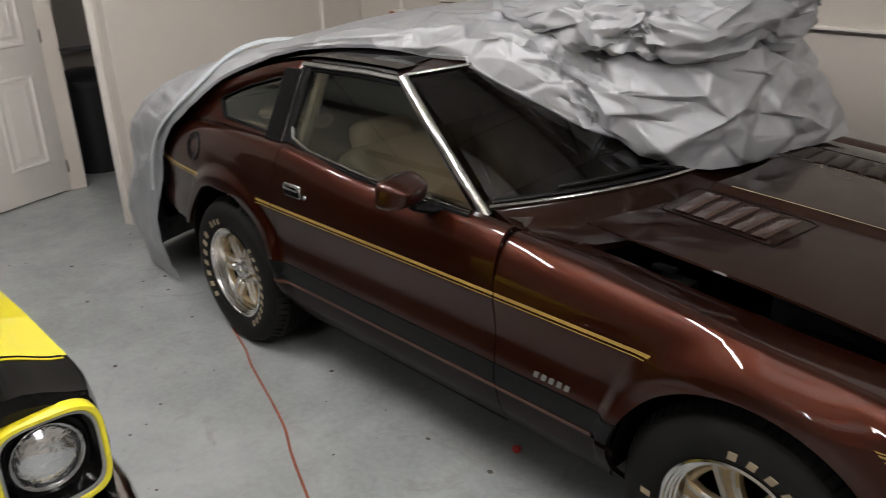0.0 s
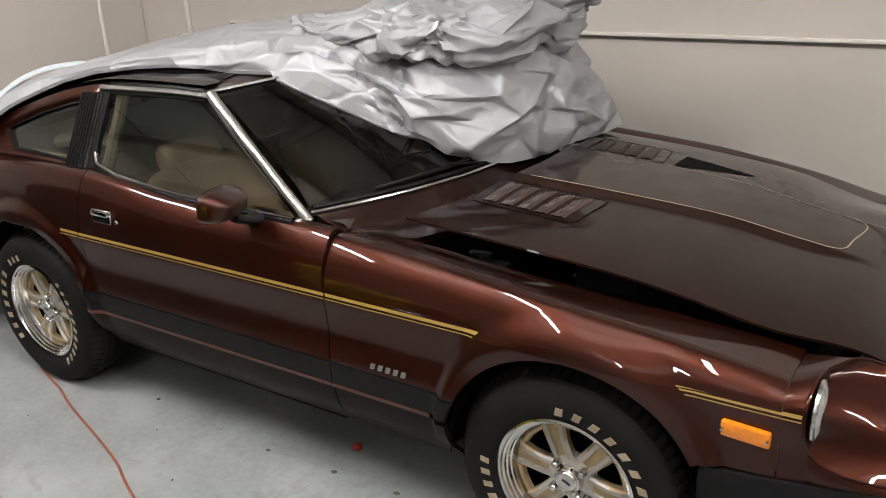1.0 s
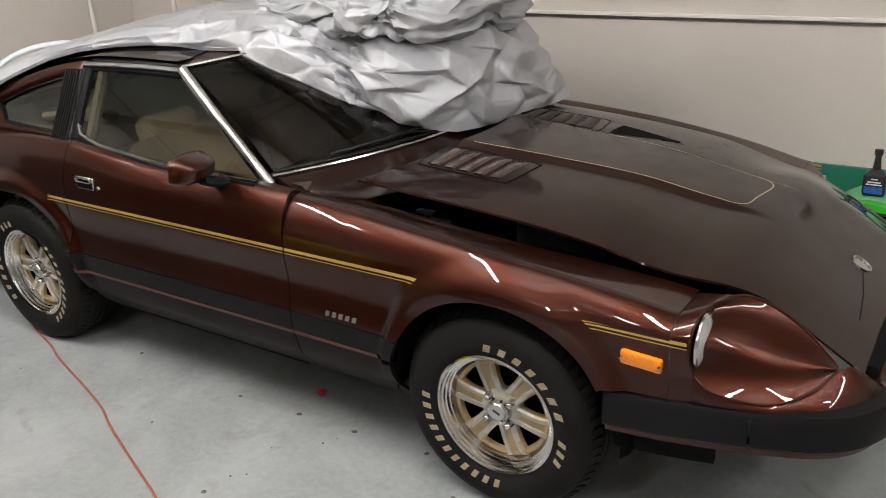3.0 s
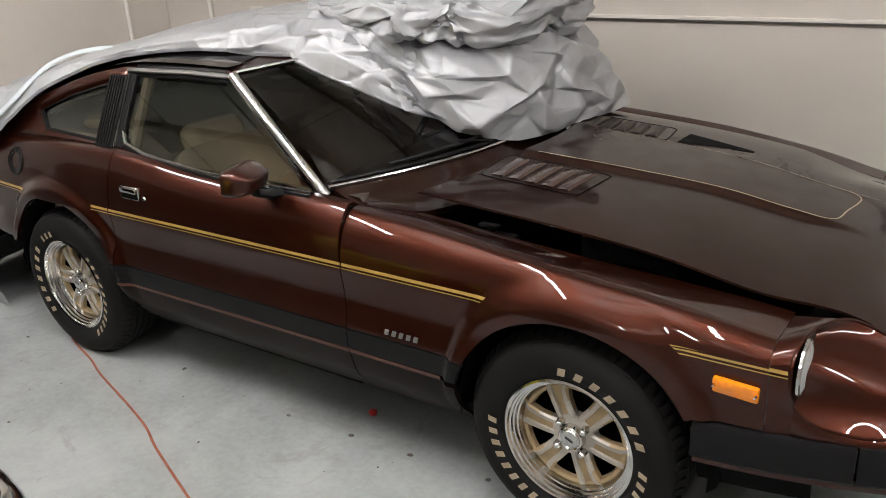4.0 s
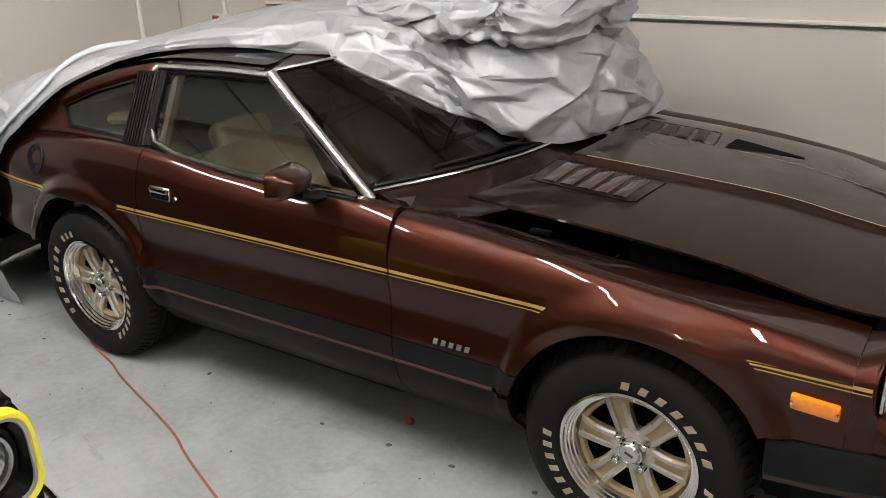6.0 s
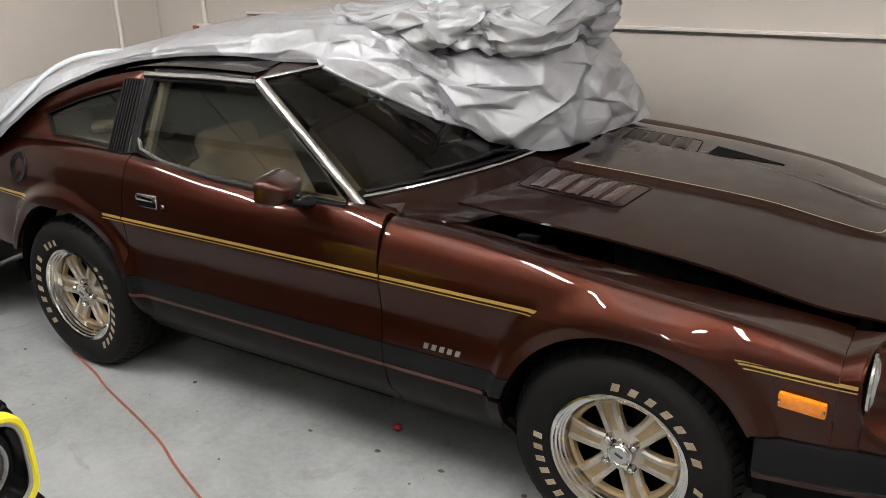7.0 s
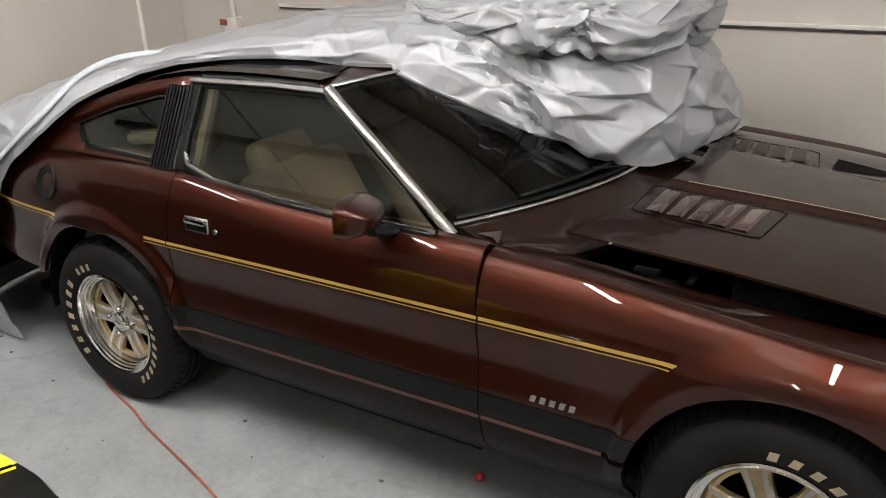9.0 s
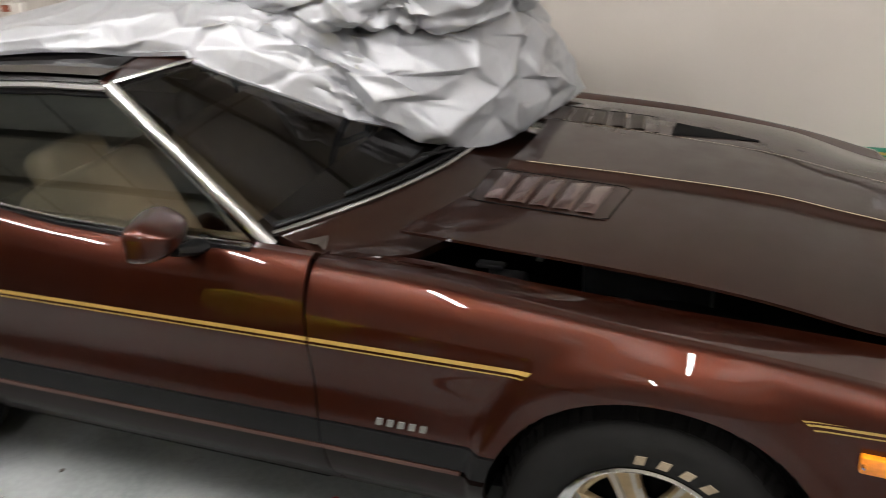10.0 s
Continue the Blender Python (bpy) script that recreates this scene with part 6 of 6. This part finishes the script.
# ---------------------------------------------------------------- things round the room
def wall_things():
    z = 1.195
    bm = bmesh.new()
    box(bm, -3.2, 0.72, WALL_Y - 0.022, WALL_Y - 0.0005, z + 0.004, z + 0.020, 0.003)
    rw = thing("wall_raceway", "beige surface cable raceway along the wall", "cable trunking")
    part("raceway_cover", bm, M["trim_white"], rw)
    # dark strip modelled for the shadow that the raceway drops on the wall
    part("raceway_shadow", boxed(-3.2, 0.72, WALL_Y - 0.020, WALL_Y - 0.0005, z - 0.004, z + 0.0035, bevel=0.002), M["shadow_grey"], rw, "dark strip standing for the shadow under the raceway")
    o = thing("wall_outlet", "white wall outlet box with a black plug", "outlet", (0.79, WALL_Y, z))
    part("box_body", boxed(-0.040, 0.035, -0.05, -0.0005, 0.0, 0.10, bevel=0.006), M["white_plastic"], o)
    part("face_plate", boxed(-0.034, 0.029, -0.054, -0.050, 0.008, 0.092, bevel=0.002), M["white_plastic"], o)
    for k in range(2):
        part("socket_slot", boxed(-0.014 + k * 0.014, -0.010 + k * 0.014, -0.0555, -0.0535, 0.025, 0.037), M["void"], o)
    part("plug", boxed(0.036, 0.12, -0.075, -0.01, 0.0, 0.075, bevel=0.012), M["cable"], o)
    bm = bmesh.new()
    tube_along(bm, smooth_path([(0.93, WALL_Y - 0.05, 1.18), (0.93, WALL_Y - 0.03, 1.05), (0.90, WALL_Y - 0.025, 0.90), (0.845, WALL_Y - 0.03, 0.615), (0.81, WALL_Y - 0.03, 0.51), (0.735, WALL_Y - 0.03, 0.41), (0.66, WALL_Y - 0.03, 0.30)], 40), 0.0032, 8)
    solid("power_cable", bm, M["cable"], "thin black cable hanging down the wall", "cable")
    # pipes in the corner
    for nm, x, y in (("a", WALL_X + 0.015, 0.90), ("b", -3.57, WALL_Y - 0.015)):
        bm = bmesh.new()
        tube_along(bm, [(x, y, 1.12 if nm == "b" else 0.3), (x, y, CEILING - 0.002)], 0.014, 12)
        solid("wall_pipe", bm, M["trim_white"], "beige painted vertical conduit on the wall", "pipe", group="conduits in the corner")
    b = thing("junction_box", "small beige wall box with an orange tag", "wall box", (-3.57, WALL_Y, 1.09))
    part("box_body", boxed(-0.05, 0.05, -0.05, -0.0005, -0.05, 0.04, bevel=0.006), M["trim_white"], b)
    part("tag", boxed(-0.075, -0.02, -0.062, -0.052, -0.005, 0.03, bevel=0.004), M["orange"], b, "orange tag")


wall_things()


def floor_things():
    pts = [(-2.50, -0.79, 0.005), (-2.40, -0.825, 0.005), (-2.24, -0.872, 0.005), (-2.09, -0.93, 0.005), (-1.80, -1.018, 0.005), (-1.60, -1.085, 0.005), (-1.45, -1.155, 0.005), (-1.21, -1.25, 0.005), (-0.95, -1.352, 0.005), (-0.5, -1.55, 0.005), (0.3, -1.75, 0.005)]
    bm = bmesh.new()
    tube_along(bm, smooth_path(pts, 90), 0.0048, 8)
    solid("extension_cord", bm, M["orange"], "orange extension cord lying on the grey floor", "cord")
    bm = bmesh.new()
    bmesh.ops.create_icosphere(bm, subdivisions=3, radius=0.016)
    for v in bm.verts:
        v.co *= 1 + 0.25 * noise.noise(v.co * 70)
        v.co.z *= 0.75
    bmesh.ops.translate(bm, verts=bm.verts, vec=(-0.903, -0.601, 0.0125))
    solid("plastic_cap", bm, M["red_plastic"], "small crumpled red plastic cap on the floor", "cap")
    spots = [(-2.099, -1.331, 0.012), (-3.288, -0.858, 0.014), (-3.09, -0.817, 0.014), (-2.712, -0.878, 0.013), (-4.693, -0.991, 0.014), (-4.025, -0.6, 0.016), (-2.182, -1.056, 0.009), (-1.98, -1.504, 0.010), (-0.888, -0.744, 0.018), (-0.636, -0.732, 0.020), (-1.182, -0.76, 0.016), (-0.861, -1.242, 0.016), (-0.337, -0.715, 0.018)]
    for k, (x, y, r) in enumerate(spots):
        r *= 0.5
        bm = bmesh.new()
        bmesh.ops.create_icosphere(bm, subdivisions=2, radius=r)
        for v in bm.verts:
            v.co *= 1 + 0.5 * noise.noise(v.co * 60 + Vector((k * 3.1, 0, 0)))
            v.co.z *= 0.18
            v.co.x *= 1.3
        bmesh.ops.translate(bm, verts=bm.verts, vec=(x, y, r * 0.12))
        solid("leaf_litter", bm, M["debris"], "small dry bit of dirt on the concrete", "debris", group="dirt on the floor")
    # bin and rail in the store room
    b = thing("rubbish_bin", "black plastic wheeled bin in the dark store room", "bin", (-5.62, -0.12, 0))
    bm = bmesh.new()
    lathe(bm, [(0.0, 0.0), (0.19, 0.0), (0.20, 0.02), (0.245, 0.62), (0.25, 0.64)], 28, "z")
    part("bin_body", bm, M["bin"], b)
    bm = bmesh.new()
    lathe(bm, [(0.262, 0.64), (0.262, 0.68), (0.24, 0.70), (0.12, 0.74), (0.0, 0.75)], 28, "z")
    part("bin_lid", bm, M["bin"], b)
    bm = bmesh.new()
    box(bm, -6.495, -6.36, -0.30, 1.0, 0.76, 0.785, 0.004)
    solid("wall_shelf", bm, M["grey_plastic"], "narrow shelf in the dark store room", "shelf")


def floor_grit():
    r = random.Random(21)
    bm = bmesh.new()
    for _ in range(110):
        x, y = r.uniform(-4.5, 1.6), r.uniform(-1.9, -0.62)
        q = bmesh.ops.create_icosphere(bm, subdivisions=1, radius=r.choice((0.002, 0.0025, 0.003, 0.0045, 0.008)))["verts"]
        for v in q:
            v.co = Vector((v.co.x * r.uniform(0.6, 1.5), v.co.y * r.uniform(0.6, 1.5), v.co.z * 0.6)) + Vector((x, y, 0.002))
    solid("floor_grit", bm, M["debris"], "small dark crumbs scattered over the concrete floor", "grit", kind="stuff")


floor_grit()
floor_things()


def corner_things():
    # rounded green container behind the nose of the car
    g = thing("green_container", "bright green rounded plastic container by the wall", "container", (0.735, WALL_Y - 0.20, 0))
    bm = bmesh.new()
    rows = []
    for y in (-0.14, -0.10, 0.10, 0.14):
        r = 0.15 if abs(y) < 0.12 else 0.137
        row = []
        for k in range(33):
            a = math.pi * k / 32
            row.append((r * math.cos(a), y, 0.44 + 0.105 * math.sin(a)))
        row += [(-r, y, 0.0), (r, y, 0.0)]
        rows.append(row)
    vv = grid(bm, rows, True)
    bm.faces.new(vv[0])
    bm.faces.new(vv[-1])
    part("container_body", bm, M["lime"], g)
    bm = bmesh.new()
    rows = []
    for y in (-0.10, 0.10):
        rows.append([(0.153 * math.cos(math.pi * k / 32), y, 0.442 + 0.107 * math.sin(math.pi * k / 32)) for k in range(33)])
    grid(bm, rows)
    lip(bm, (0, 0, -0.002))
    part("container_band", bm, M["lime_pale"], g, "paler green top band")
    b = thing("fluid_bottle", "black bottle with a long neck and blue label", "bottle", (0.732, WALL_Y - 0.23, 0.549))
    b.scale = (0.95, 0.95, 0.89)
    bm = boxed(-0.045, 0.045, -0.028, 0.028, 0.0, 0.105, bevel=0.014, seg=3)
    part("bottle_body", bm, M["cable"], b)
    bm = bmesh.new()
    lathe(bm, [(0.040, 0.100), (0.030, 0.115), (0.017, 0.125), (0.013, 0.165), (0.012, 0.19), (0.017, 0.191), (0.017, 0.213), (0.0, 0.214)], 20, "z")
    part("bottle_neck", bm, M["cable"], b)
    part("bottle_label", boxed(-0.036, 0.036, -0.0300, -0.0285, 0.016, 0.046), M["label_blue"], b, "blue label")
    for zz, w in ((0.055, 0.03), (0.066, 0.026), (0.080, 0.012)):
        part("label_bar", boxed(-w, w, -0.0300, -0.0285, zz, zz + 0.006), M["label_white"], b)
    w = thing("white_tub", "white rounded plastic tub with a grey lid", "tub", (1.03, WALL_Y - 0.22, 0))
    part("tub_body", boxed(-0.13, 0.13, -0.13, 0.13, 0.0, 0.40, bevel=0.05, seg=4), M["white_plastic"], w)
    part("tub_lid", boxed(-0.135, 0.135, -0.135, 0.135, 0.40, 0.445, bevel=0.02, seg=3), M["grey_plastic"], w)


corner_things()
